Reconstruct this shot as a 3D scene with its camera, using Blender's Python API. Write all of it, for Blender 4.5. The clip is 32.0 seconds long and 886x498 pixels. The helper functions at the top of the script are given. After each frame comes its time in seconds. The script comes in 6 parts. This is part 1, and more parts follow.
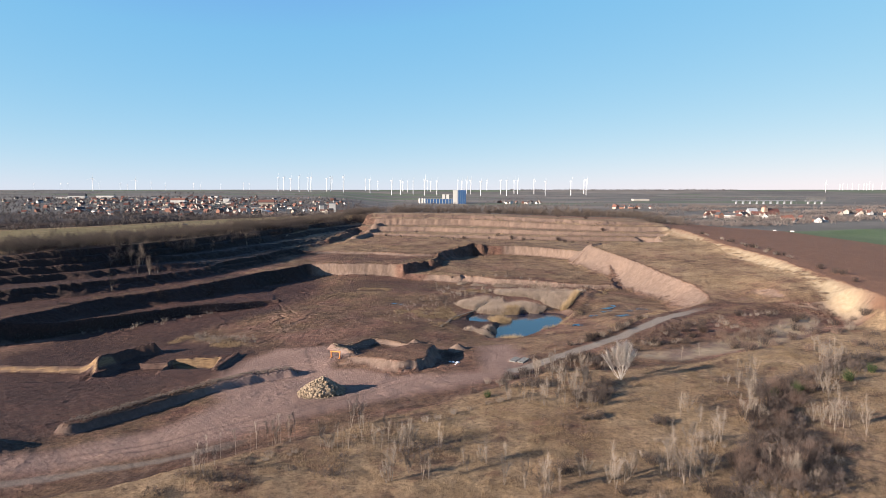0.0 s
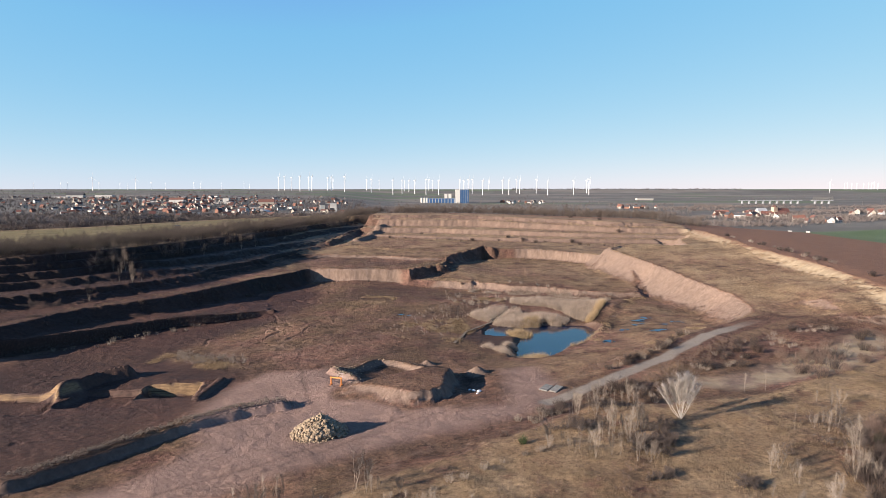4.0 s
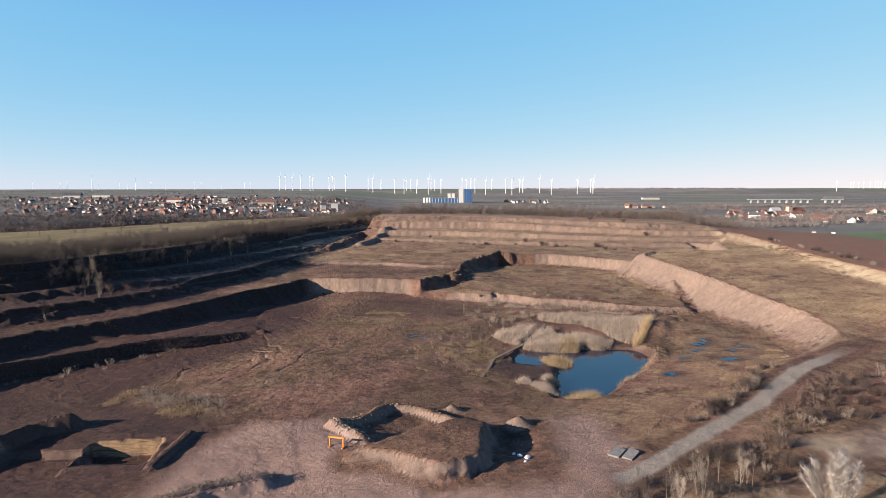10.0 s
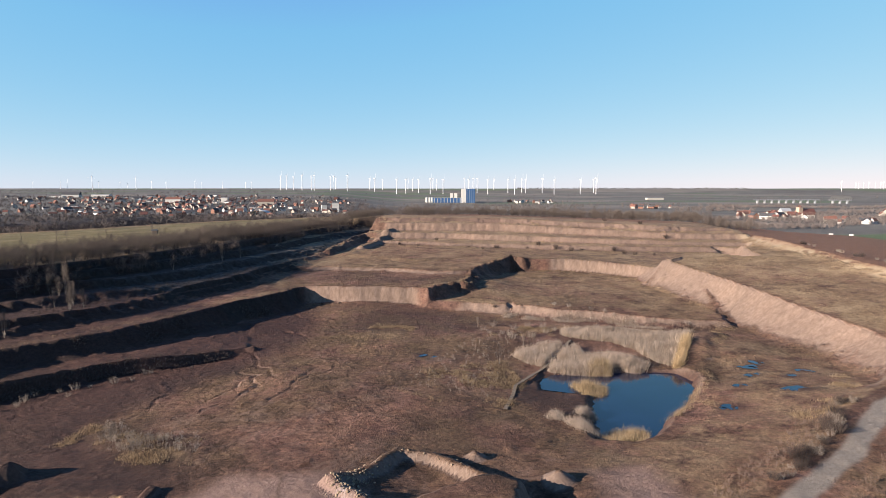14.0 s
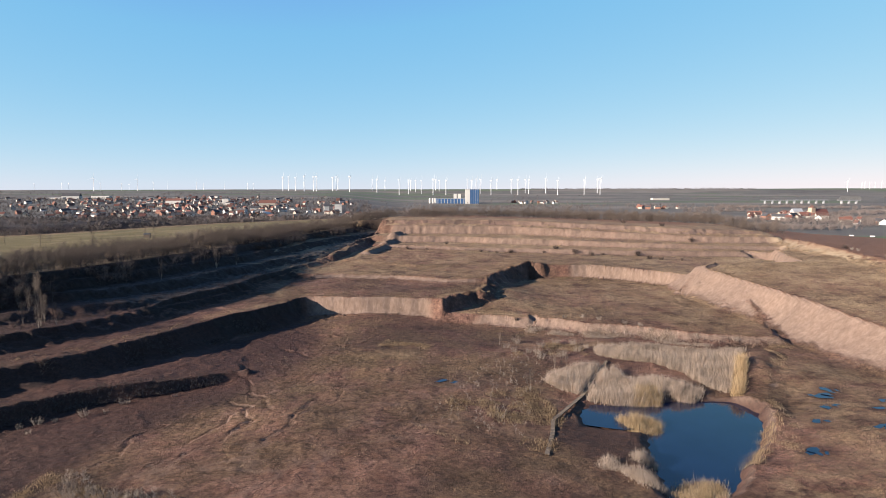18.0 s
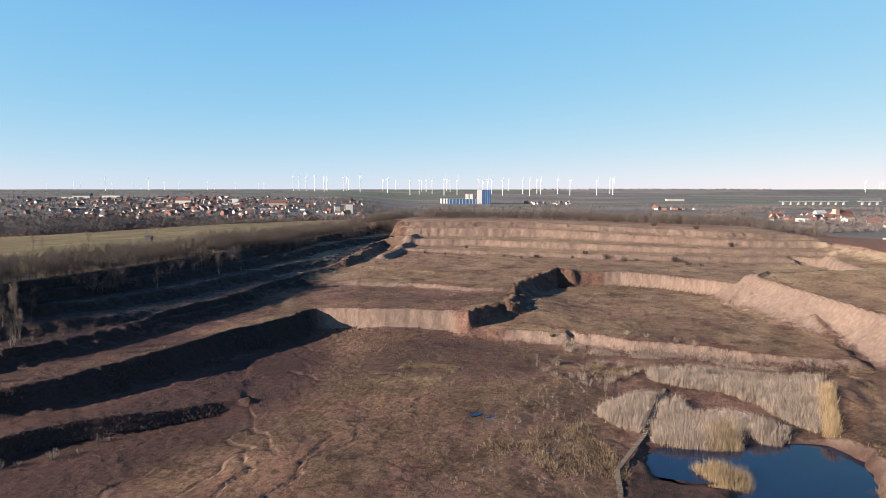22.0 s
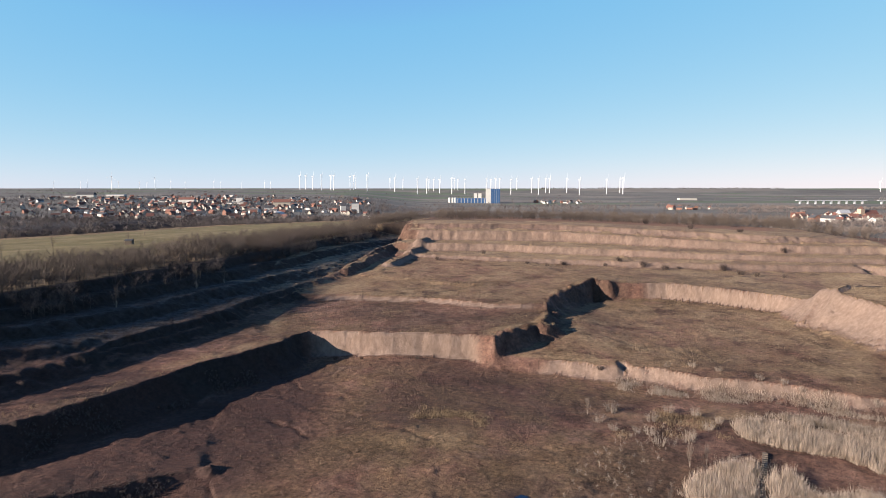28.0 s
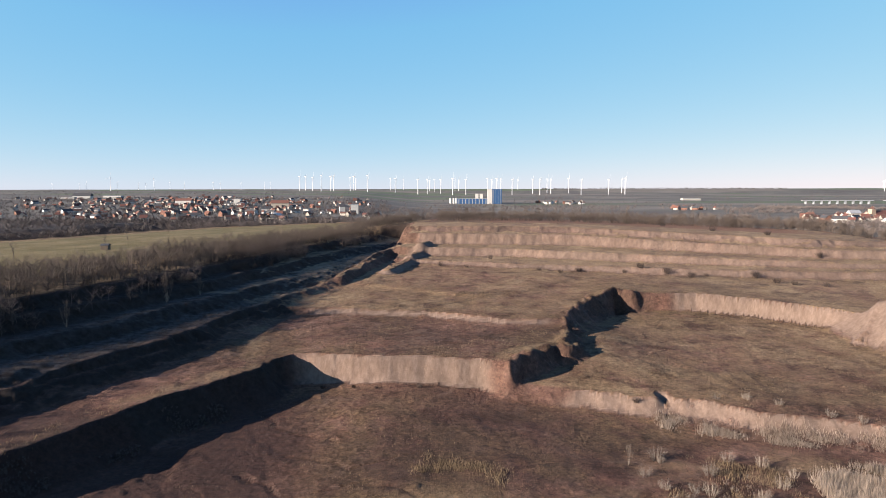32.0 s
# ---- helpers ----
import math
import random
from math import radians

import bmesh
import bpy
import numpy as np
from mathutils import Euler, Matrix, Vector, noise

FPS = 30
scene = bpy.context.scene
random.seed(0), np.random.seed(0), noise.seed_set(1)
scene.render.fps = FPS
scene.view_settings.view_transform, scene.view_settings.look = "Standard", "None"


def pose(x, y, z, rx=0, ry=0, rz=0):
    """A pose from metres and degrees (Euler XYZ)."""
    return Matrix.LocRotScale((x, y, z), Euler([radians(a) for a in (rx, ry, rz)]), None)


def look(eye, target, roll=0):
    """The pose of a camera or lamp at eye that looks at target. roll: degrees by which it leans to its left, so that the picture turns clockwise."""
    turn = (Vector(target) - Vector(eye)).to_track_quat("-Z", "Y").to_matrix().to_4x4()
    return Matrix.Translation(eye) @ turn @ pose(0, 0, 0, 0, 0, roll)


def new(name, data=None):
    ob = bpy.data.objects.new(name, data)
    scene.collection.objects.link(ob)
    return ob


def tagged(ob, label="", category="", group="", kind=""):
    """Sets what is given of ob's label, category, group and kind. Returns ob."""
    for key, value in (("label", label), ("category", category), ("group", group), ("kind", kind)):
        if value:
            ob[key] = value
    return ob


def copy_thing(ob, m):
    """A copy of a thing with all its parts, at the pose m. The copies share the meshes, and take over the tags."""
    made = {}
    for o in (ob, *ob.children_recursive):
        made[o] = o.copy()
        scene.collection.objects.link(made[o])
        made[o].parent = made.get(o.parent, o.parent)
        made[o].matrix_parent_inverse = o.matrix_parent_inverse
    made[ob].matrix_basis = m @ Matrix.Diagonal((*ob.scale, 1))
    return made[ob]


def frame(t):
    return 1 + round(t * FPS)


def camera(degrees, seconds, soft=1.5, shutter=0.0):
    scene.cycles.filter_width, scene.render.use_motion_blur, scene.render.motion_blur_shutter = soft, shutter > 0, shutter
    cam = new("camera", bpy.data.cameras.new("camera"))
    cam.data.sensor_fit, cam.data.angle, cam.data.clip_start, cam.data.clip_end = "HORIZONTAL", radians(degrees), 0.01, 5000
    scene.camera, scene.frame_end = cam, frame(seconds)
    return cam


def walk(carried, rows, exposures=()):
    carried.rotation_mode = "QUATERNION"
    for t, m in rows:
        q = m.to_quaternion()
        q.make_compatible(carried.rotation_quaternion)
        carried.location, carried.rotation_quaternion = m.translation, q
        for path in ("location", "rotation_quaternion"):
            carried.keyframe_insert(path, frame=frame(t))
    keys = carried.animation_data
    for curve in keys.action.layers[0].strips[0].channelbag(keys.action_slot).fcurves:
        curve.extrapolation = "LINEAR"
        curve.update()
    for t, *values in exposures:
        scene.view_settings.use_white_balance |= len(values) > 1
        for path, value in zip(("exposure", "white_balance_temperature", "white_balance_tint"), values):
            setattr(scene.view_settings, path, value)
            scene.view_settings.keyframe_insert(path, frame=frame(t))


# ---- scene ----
cam = camera(69.8, 32.0, soft=0.75)
PATH = [
    (0, (1.436, -1.249, 53.136), (1.432, 0.743, 52.95), -0.0),
    (1, (0.222, 6.149, 53.179), (0.216, 8.14, 52.992), 0.1),
    (2, (-0.964, 13.451, 53.163), (-0.97, 15.442, 52.975), 0.1),
    (3, (-2.161, 20.614, 53.115), (-2.168, 22.605, 52.928), 0.0),
    (6, (-5.822, 42.27, 52.991), (-5.83, 44.261, 52.8), 0.0),
    (7, (-6.924, 49.412, 52.979), (-6.933, 51.403, 52.787), 0.0),
    (8, (-8.111, 56.447, 52.88), (-8.12, 58.438, 52.687), 0.0),
    (9, (-9.292, 63.479, 52.787), (-9.302, 65.47, 52.596), -0.1),
    (10, (-10.416, 70.472, 52.797), (-10.428, 72.463, 52.608), -0.1),
    (11, (-11.561, 77.534, 52.857), (-11.573, 79.525, 52.667), -0.1),
    (12, (-12.624, 84.676, 52.908), (-12.638, 86.667, 52.718), -0.0),
    (13, (-13.651, 91.471, 52.894), (-13.666, 93.462, 52.705), 0.0),
    (14, (-14.595, 98.34, 52.865), (-14.611, 100.331, 52.675), -0.0),
    (17, (-18.444, 118.566, 52.703), (-18.464, 120.557, 52.514), -0.1),
    (19, (-22.243, 132.365, 52.792), (-22.272, 134.356, 52.605), -0.1),
    (20, (-23.931, 139.134, 52.756), (-23.969, 141.125, 52.569), -0.1),
    (21, (-25.439, 145.844, 52.708), (-25.483, 147.835, 52.522), -0.1),
    (22, (-26.71, 152.743, 52.646), (-26.764, 154.734, 52.459), 0.0),
    (23, (-27.894, 159.665, 52.607), (-27.953, 161.655, 52.419), -0.1),
    (25, (-29.745, 173.753, 52.498), (-29.814, 175.743, 52.31), -0.1),
    (28, (-31.979, 195.781, 52.271), (-32.055, 197.771, 52.081), -0.0),
    (29, (-32.644, 203.126, 52.225), (-32.72, 205.116, 52.036), -0.0),
    (30, (-33.257, 210.301, 52.102), (-33.334, 212.29, 51.912), -0.1),
    (32, (-34.436, 224.346, 51.829), (-34.514, 226.336, 51.641), -0.1),
]
walk(cam, [(t, look(eye, target, roll)) for t, eye, target, roll in PATH])

# ---- light ----
SUN_EL, SUN_AZ = radians(16.3), radians(246.0)
world = bpy.data.worlds.new("sky")
scene.world = world
world.use_nodes = True
wn = world.node_tree
sky = wn.nodes.new("ShaderNodeTexSky")
sky.sky_type, sky.sun_disc = "NISHITA", False
sky.sun_elevation, sky.sun_rotation = SUN_EL, SUN_AZ
sky.altitude, sky.air_density, sky.dust_density, sky.ozone_density = 200, 0.55, 0.15, 1.4
# cold clear winter air: the blue deepens upwards, the horizon stays pale
split, joined = wn.nodes.new("ShaderNodeSeparateColor"), wn.nodes.new("ShaderNodeCombineColor")
wn.links.new(sky.outputs[0], split.inputs[0])
for k, (depth, gain, deep, low) in enumerate(((0.75, 0.64, 0.80, 0.66), (0.32, 1.34, 0.80, 1.00), (0.081, 2.33, 0.45, 1.60))):
    curves = []
    for exponent, factor in ((depth, gain), (deep, low)):
        power, times = wn.nodes.new("ShaderNodeMath"), wn.nodes.new("ShaderNodeMath")
        power.operation, times.operation = "POWER", "MULTIPLY"
        power.inputs[1].default_value, times.inputs[1].default_value = exponent, factor
        wn.links.new(split.outputs[k], power.inputs[0])
        wn.links.new(power.outputs[0], times.inputs[0])
        curves.append(times.outputs[0])
    least = wn.nodes.new("ShaderNodeMath")
    least.operation = "MINIMUM"
    wn.links.new(curves[0], least.inputs[0])
    wn.links.new(curves[1], least.inputs[1])
    wn.links.new(least.outputs[0], joined.inputs[k])
wn.links.new(joined.outputs[0], wn.nodes["Background"].inputs[0])
wn.nodes["Background"].inputs[1].default_value = 0.097
sun_data = bpy.data.lights.new("sun", "SUN")
sun_data.energy, sun_data.angle, sun_data.color = 5.0, radians(0.5), (1.0, 0.855, 0.735)
sun = new("sun", sun_data)
sun_dir = Vector((math.sin(SUN_AZ) * math.cos(SUN_EL), math.cos(SUN_AZ) * math.cos(SUN_EL), math.sin(SUN_EL)))
sun.rotation_euler = (-sun_dir).to_track_quat("-Z", "Y").to_euler()
scene.view_settings.exposure = 1.77


# ---- materials ----
class Nodes:
    """A short way to write a node material."""

    def __init__(self, name):
        self.mat = bpy.data.materials.new(name)
        self.mat.use_nodes = True
        self.tree = self.mat.node_tree
        self.bsdf = self.tree.nodes["Principled BSDF"]

    def add(self, kind, **props):
        node = self.tree.nodes.new(kind)
        for key, value in props.items():
            setattr(node, key, value)
        return node

    def link(self, a, b):
        self.tree.links.new(a, b)

    def noise(self, scale, detail=6.0, rough=0.6, coords=None):
        n = self.add("ShaderNodeTexNoise")
        n.inputs["Scale"].default_value, n.inputs["Detail"].default_value = scale, detail
        n.inputs["Roughness"].default_value = rough
        if coords is None:
            coords = self.add("ShaderNodeNewGeometry").outputs["Position"]
        self.link(coords, n.inputs["Vector"])
        return n.outputs["Fac"]

    def washed(self, scale, warp, detail=8.0):
        """Noise drawn out into wisps."""
        fac = self.noise(scale, detail, 0.55)
        fac.node.inputs["Distortion"].default_value = warp
        return fac

    def ramp(self, fac, stops):
        r = self.add("ShaderNodeValToRGB")
        el = r.color_ramp.elements
        while len(el) < len(stops):
            el.new(0.5)
        for e, (at, c) in zip(el, stops):
            e.position, e.color = at, (*c, 1) if len(c) == 3 else c
        self.link(fac, r.inputs[0])
        return r.outputs[0]

    def mix(self, fac, a, b, how="MIX"):
        m = self.add("ShaderNodeMix", data_type="RGBA", blend_type=how)
        for value, sock in ((fac, m.inputs[0]), (a, m.inputs[6]), (b, m.inputs[7])):
            if isinstance(value, (int, float)):
                sock.default_value = value
            elif isinstance(value, tuple):
                sock.default_value = (*value, 1)
            else:
                self.link(value, sock)
        return m.outputs[2]

    def math(self, op, a, b=0.0, clamp=False):
        m = self.add("ShaderNodeMath", operation=op, use_clamp=clamp)
        for value, sock in ((a, m.inputs[0]), (b, m.inputs[1])):
            if isinstance(value, (int, float)):
                sock.default_value = value
            else:
                self.link(value, sock)
        return m.outputs[0]

    def attr(self, name):
        return self.add("ShaderNodeAttribute", attribute_name=name).outputs["Fac"]

    def bump(self, height, strength=0.5, distance=0.2):
        b = self.add("ShaderNodeBump")
        b.inputs["Strength"].default_value, b.inputs["Distance"].default_value = strength, distance
        self.link(height, b.inputs["Height"])
        self.link(b.outputs[0], self.bsdf.inputs["Normal"])

    def done(self, color, rough=0.9, metal=0.0, spec=0.2):
        for value, key in ((color, "Base Color"), (rough, "Roughness")):
            if isinstance(value, tuple):
                self.bsdf.inputs[key].default_value = (*value, 1)
            elif isinstance(value, (int, float)):
                self.bsdf.inputs[key].default_value = value
            else:
                self.link(value, self.bsdf.inputs[key])
        self.bsdf.inputs["Metallic"].default_value = metal
        self.bsdf.inputs["Specular IOR Level"].default_value = spec
        return self.mat


def plain(name, low, high, scale=2.0, rough=0.85, spec=0.25, bump=0.0, metal=0.0, own=0.0):
    """A surface between two colours by noise; own: how much each object or island differs."""
    n = Nodes(name)
    col = n.ramp(n.noise(scale), [(0.3, low), (0.7, high)])
    if own:
        info = n.add("ShaderNodeObjectInfo").outputs["Random"]
        isle = n.add("ShaderNodeNewGeometry").outputs["Random Per Island"]
        val = n.math("ADD", n.math("MULTIPLY", n.math("ADD", info, isle), own), 1.0 - own)
        col = n.mix(1.0, col, val, "MULTIPLY")
    if bump:
        n.bump(n.noise(scale * 4), bump, 0.1)
    return n.done(col, rough, metal, spec)


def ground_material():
    n = Nodes("ground")
    big, mid, fine = n.noise(0.03, 6, 0.6), n.noise(0.16, 9, 0.66), n.noise(1.7, 8, 0.72)
    # bare reddish clay soil
    soil = n.ramp(mid, [(0.34, (0.088, 0.044, 0.032)), (0.50, (0.122, 0.065, 0.048)), (0.66, (0.170, 0.099, 0.074))])
    damp = n.ramp(fine, [(0.30, (0.049, 0.028, 0.020)), (0.70, (0.090, 0.051, 0.037))])
    soil = n.mix(n.ramp(big, [(0.44, (0, 0, 0)), (0.58, (1, 1, 1))]), soil, damp)
    # thin olive growth on the soil
    olive = n.ramp(fine, [(0.30, (0.060, 0.040, 0.021)), (0.5, (0.102, 0.068, 0.038)), (0.70, (0.160, 0.108, 0.062))])
    col = n.mix(n.math("MULTIPLY", n.attr("olive"), n.ramp(n.noise(0.07, 9, 0.66), [(0.36, (0, 0, 0)), (0.54, (1, 1, 1))])), soil, olive)
    # large blotches, dried pale lines left by water and wheels, and crumbs of soil
    blotch = n.ramp(n.noise(0.021, 7, 0.62), [(0.34, (0.80, 0.79, 0.78)), (0.50, (1.0, 1.0, 1.0)), (0.66, (1.22, 1.20, 1.17))])
    lines = n.ramp(n.washed(0.040, 0.462, 3.300), [(0.455, (0, 0, 0)), (0.485, (1, 1, 1)), (0.505, (0, 0, 0))])
    lines = n.math("MULTIPLY", lines, n.ramp(n.noise(0.045, 4), [(0.46, (0, 0, 0)), (0.58, (1, 1, 1))]))
    crumbs = n.ramp(n.noise(0.8, 12, 0.80), [(0.36, (0.46, 0.45, 0.45)), (0.50, (1.0, 1.0, 1.0)), (0.64, (1.50, 1.47, 1.43))])
    col = n.mix(1.0, n.mix(1.0, col, blotch, "MULTIPLY"), crumbs, "MULTIPLY")
    col = n.mix(n.math("MULTIPLY", lines, 0.5), col, n.ramp(fine, [(0.3, (0.112, 0.071, 0.054)), (0.7, (0.191, 0.129, 0.099))]))
    # dark furrows between the clods, and ridge lines painted with shadow and lit edge
    furrow = n.ramp(n.washed(0.13, 0.5, 7.0), [(0.40, (0.60, 0.58, 0.57)), (0.47, (1, 1, 1))])
    ridge_shadows = n.ramp(n.washed(0.085, 1.1, 6.0), [(0.485, (1, 1, 1)), (0.500, (0.45, 0.43, 0.42)), (0.508, (1.25, 1.22, 1.18)), (0.53, (1, 1, 1))])
    specks = n.ramp(n.noise(2.4, 5, 0.7), [(0.30, (0.55, 0.54, 0.53)), (0.40, (1, 1, 1)), (0.60, (1, 1, 1)), (0.70, (1.7, 1.65, 1.55))])
    col = n.mix(0.7, col, furrow, "MULTIPLY")
    col = n.mix(0.9, n.mix(0.8, col, ridge_shadows, "MULTIPLY"), specks, "MULTIPLY")
    # lighter sandy faces, rilled down the slope
    stretch = n.add("ShaderNodeMapping")
    stretch.inputs["Scale"].default_value = (1.0, 1.0, 0.10)
    n.link(n.add("ShaderNodeNewGeometry").outputs["Position"], stretch.inputs["Vector"])
    rills = n.noise(0.75, 9, 0.72, stretch.outputs[0])
    sand = n.ramp(rills, [(0.30, (0.096, 0.067, 0.051)), (0.5, (0.132, 0.095, 0.074)), (0.68, (0.172, 0.127, 0.101))])
    sand = n.mix(0.8, sand, blotch, "MULTIPLY")
    col = n.mix(n.math("MULTIPLY", n.attr("sand"), 0.92), col, sand)
    pale = n.ramp(n.noise(0.5, 8, 0.7), [(0.30, (0.195, 0.148, 0.092)), (0.70, (0.282, 0.224, 0.152))])
    col = n.mix(n.attr("pale"), col, pale)
    # layered ochre loam in the trench walls
    layer = n.add("ShaderNodeMapping")
    layer.inputs["Scale"].default_value = (0.12, 0.12, 2.2)
    n.link(n.add("ShaderNodeNewGeometry").outputs["Position"], layer.inputs["Vector"])
    beds = n.noise(1.0, 6, 0.7, layer.outputs[0])
    col = n.mix(n.attr("ochre"), col, n.ramp(beds, [(0.36, (0.059, 0.034, 0.020)), (0.48, (0.198, 0.132, 0.073)), (0.56, (0.099, 0.059, 0.033)), (0.66, (0.238, 0.172, 0.102))]))
    # brushwood litter on hillside and ledge faces, its near-black tone painting their shade
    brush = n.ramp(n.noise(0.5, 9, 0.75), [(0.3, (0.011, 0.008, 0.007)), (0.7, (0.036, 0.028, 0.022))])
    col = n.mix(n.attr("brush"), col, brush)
    # dry grass, matted and patchy
    tint = n.ramp(n.noise(0.06, 7, 0.65), [(0.36, (0.138, 0.092, 0.053)), (0.5, (0.196, 0.135, 0.079)), (0.66, (0.260, 0.186, 0.112))])
    mat_ = n.ramp(n.noise(0.9, 12, 0.82), [(0.34, (0.36, 0.34, 0.32)), (0.50, (1.0, 1.0, 1.0)), (0.64, (1.52, 1.50, 1.45))])
    dry = n.mix(1.0, tint, mat_, "MULTIPLY")
    gm = n.math("MULTIPLY", n.attr("grass"), n.ramp(n.math("ADD", n.noise(0.13, 10, 0.72), n.math("MULTIPLY", n.attr("grass"), 0.30)), [(0.58, (0, 0, 0)), (0.74, (1, 1, 1))]))
    col = n.mix(gm, col, dry)
    # gravel, ribbed by tracked machines
    gravel = n.ramp(n.noise(2.2, 8, 0.8), [(0.3, (0.136, 0.088, 0.071)), (0.7, (0.236, 0.160, 0.131))])
    ribs = n.add("ShaderNodeTexWave", bands_direction="DIAGONAL")
    n.link(n.add("ShaderNodeNewGeometry").outputs["Position"], ribs.inputs["Vector"])
    ribs.inputs["Scale"].default_value, ribs.inputs["Distortion"].default_value = 0.36, 5.0
    ribs.inputs["Detail"].default_value, ribs.inputs["Detail Scale"].default_value = 3.0, 0.7
    ribmask = n.ramp(n.noise(0.05, 4), [(0.42, (0, 0, 0)), (0.6, (0.330, 0.330, 0.330))])
    gravel = n.mix(ribmask, gravel, n.mix(1.0, gravel, n.ramp(ribs.outputs["Fac"], [(0.2, (0.70, 0.70, 0.72)), (0.7, (1.14, 1.14, 1.14))]), "MULTIPLY"))
    gravel = n.mix(0.9, gravel, blotch, "MULTIPLY")
    col = n.mix(n.attr("gravel"), col, gravel)
    # wheel ruts
    col = n.mix(n.math("MULTIPLY", n.attr("ruts"), 0.6), col, n.ramp(fine, [(0.3, (0.038, 0.025, 0.019)), (0.7, (0.079, 0.051, 0.038))]))
    road = n.ramp(n.noise(1.5, 8, 0.8), [(0.3, (0.142, 0.119, 0.099)), (0.7, (0.228, 0.198, 0.168))])
    col = n.mix(n.attr("road"), col, road)
    # fields
    brown = n.ramp(n.noise(0.12, 8, 0.7), [(0.3, (0.120, 0.065, 0.042)), (0.7, (0.156, 0.087, 0.058))])
    col = n.mix(n.attr("plough"), col, brown)
    meadow = n.ramp(n.noise(0.035, 9, 0.7), [(0.32, (0.079, 0.069, 0.030)), (0.5, (0.117, 0.094, 0.046)), (0.68, (0.162, 0.123, 0.069))])
    col = n.mix(n.attr("meadow"), col, meadow)
    plain_far = n.ramp(n.noise(0.004, 8, 0.7), [(0.34, (0.073, 0.066, 0.062)), (0.5, (0.099, 0.092, 0.082)), (0.66, (0.129, 0.120, 0.103))])
    col = n.mix(n.attr("plain"), col, plain_far)
    col = n.mix(n.attr("tilled"), col, n.ramp(n.noise(0.006, 6), [(0.35, (0.125, 0.109, 0.092)), (0.65, (0.158, 0.142, 0.122))]))
    green = n.ramp(n.noise(0.012, 6, 0.6), [(0.3, (0.065, 0.094, 0.044)), (0.7, (0.096, 0.124, 0.065))])
    col = n.mix(n.attr("green"), col, green)
    # hoar frost that lies in the shade of the slope
    frost = n.math("MULTIPLY", n.attr("frost"), n.ramp(n.noise(0.4, 8, 0.72), [(0.40, (0, 0, 0)), (0.66, (1, 1, 1))]))
    col = n.mix(frost, col, (0.400, 0.400, 0.416))
    # wet clay round the pools; the same dark tone on left floor and ledges
    wet = n.math("MULTIPLY", n.attr("wet"), 0.84)
    mud = n.mix(1.0, n.mix(1.0, n.ramp(fine, [(0.3, (0.023, 0.0115, 0.0088)), (0.7, (0.052, 0.026, 0.020))]), crumbs, "MULTIPLY"), blotch, "MULTIPLY")
    col = n.mix(wet, col, mud)
    rough = n.math("SUBTRACT", 0.93, n.math("MULTIPLY", n.attr("wet"), 0.2))
    relief = n.math("ADD", n.noise(0.7, 10, 0.72), n.math("MULTIPLY", n.noise(3.5, 7, 0.8), 0.45))
    calm = n.math("SUBTRACT", 1.0, n.math("MULTIPLY", n.math("MAXIMUM", n.attr("sand"), n.attr("pale")), 0.78))
    n.bump(n.math("MULTIPLY", relief, calm), 1.0, 0.85)
    return n.done(col, rough, 0, 0.15)


M_GROUND = ground_material()


def water_material():
    n = Nodes("pond_water")
    n.bump(n.noise(1.2, 4), 0.05, 0.05)
    n.bsdf.inputs["IOR"].default_value = 1.33
    return n.done(n.ramp(n.noise(0.08), [(0.35, (0.002, 0.006, 0.020)), (0.7, (0.004, 0.011, 0.032))]), 0.05, 0, 0.5)


M_WATER = water_material()

# ---- the lie of the land ----
rng = np.random.default_rng(7)
LATTICE = rng.random((8, 128, 128))


def vnoise(x, y, size, seed=0):
    """Smooth noise from -1 to 1 with lumps of that size in metres."""
    u, v = np.asarray(x, float) / size + 17.3 * seed, np.asarray(y, float) / size + 5.1 * seed
    i, j = np.floor(u).astype(int), np.floor(v).astype(int)
    fu, fv = u - i, v - j
    fu, fv = fu * fu * (3 - 2 * fu), fv * fv * (3 - 2 * fv)
    g = LATTICE[seed % 8]
    a, b = g[i % 128, j % 128], g[(i + 1) % 128, j % 128]
    c, d = g[i % 128, (j + 1) % 128], g[(i + 1) % 128, (j + 1) % 128]
    return 2 * ((a * (1 - fu) + b * fu) * (1 - fv) + (c * (1 - fu) + d * fu) * fv) - 1


def fbm(x, y, size, seed=0, octaves=4):
    out, amp = 0, 1.0
    for k in range(octaves):
        out = out + amp * vnoise(x, y, size / 2**k, seed + k)
        amp *= 0.5
    return out / 1.9


def smooth(v):
    v = np.clip(v, 0, 1)
    return v * v * (3 - 2 * v)


def seg_distance(x, y, line, reach=None):
    """Distance to a polyline, and how far along it (0 to 1) the nearest place lies."""
    if reach:
        px, py = [p[0] for p in line], [p[1] for p in line]
        box = (x > min(px) - reach) & (x < max(px) + reach) & (y > min(py) - reach) & (y < max(py) + reach)
        d, s = np.full(np.shape(x), 1e6), np.zeros(np.shape(x))
        if box.any():
            d[box], s[box] = seg_distance(x[box], y[box], line)
        return d, s
    best, along = np.full(np.shape(x), 1e9), np.zeros(np.shape(x))
    lens = [math.dist(a, b) for a, b in zip(line, line[1:])]
    done = 0.0
    for (ax, ay), (bx, by), ln in zip(line, line[1:], lens):
        t = np.clip(((x - ax) * (bx - ax) + (y - ay) * (by - ay)) / ln**2, 0, 1)
        d = np.hypot(x - ax - t * (bx - ax), y - ay - t * (by - ay))
        near = d < best
        best, along = np.where(near, d, best), np.where(near, (done + t * ln) / sum(lens), along)
        done += ln
    return best, along


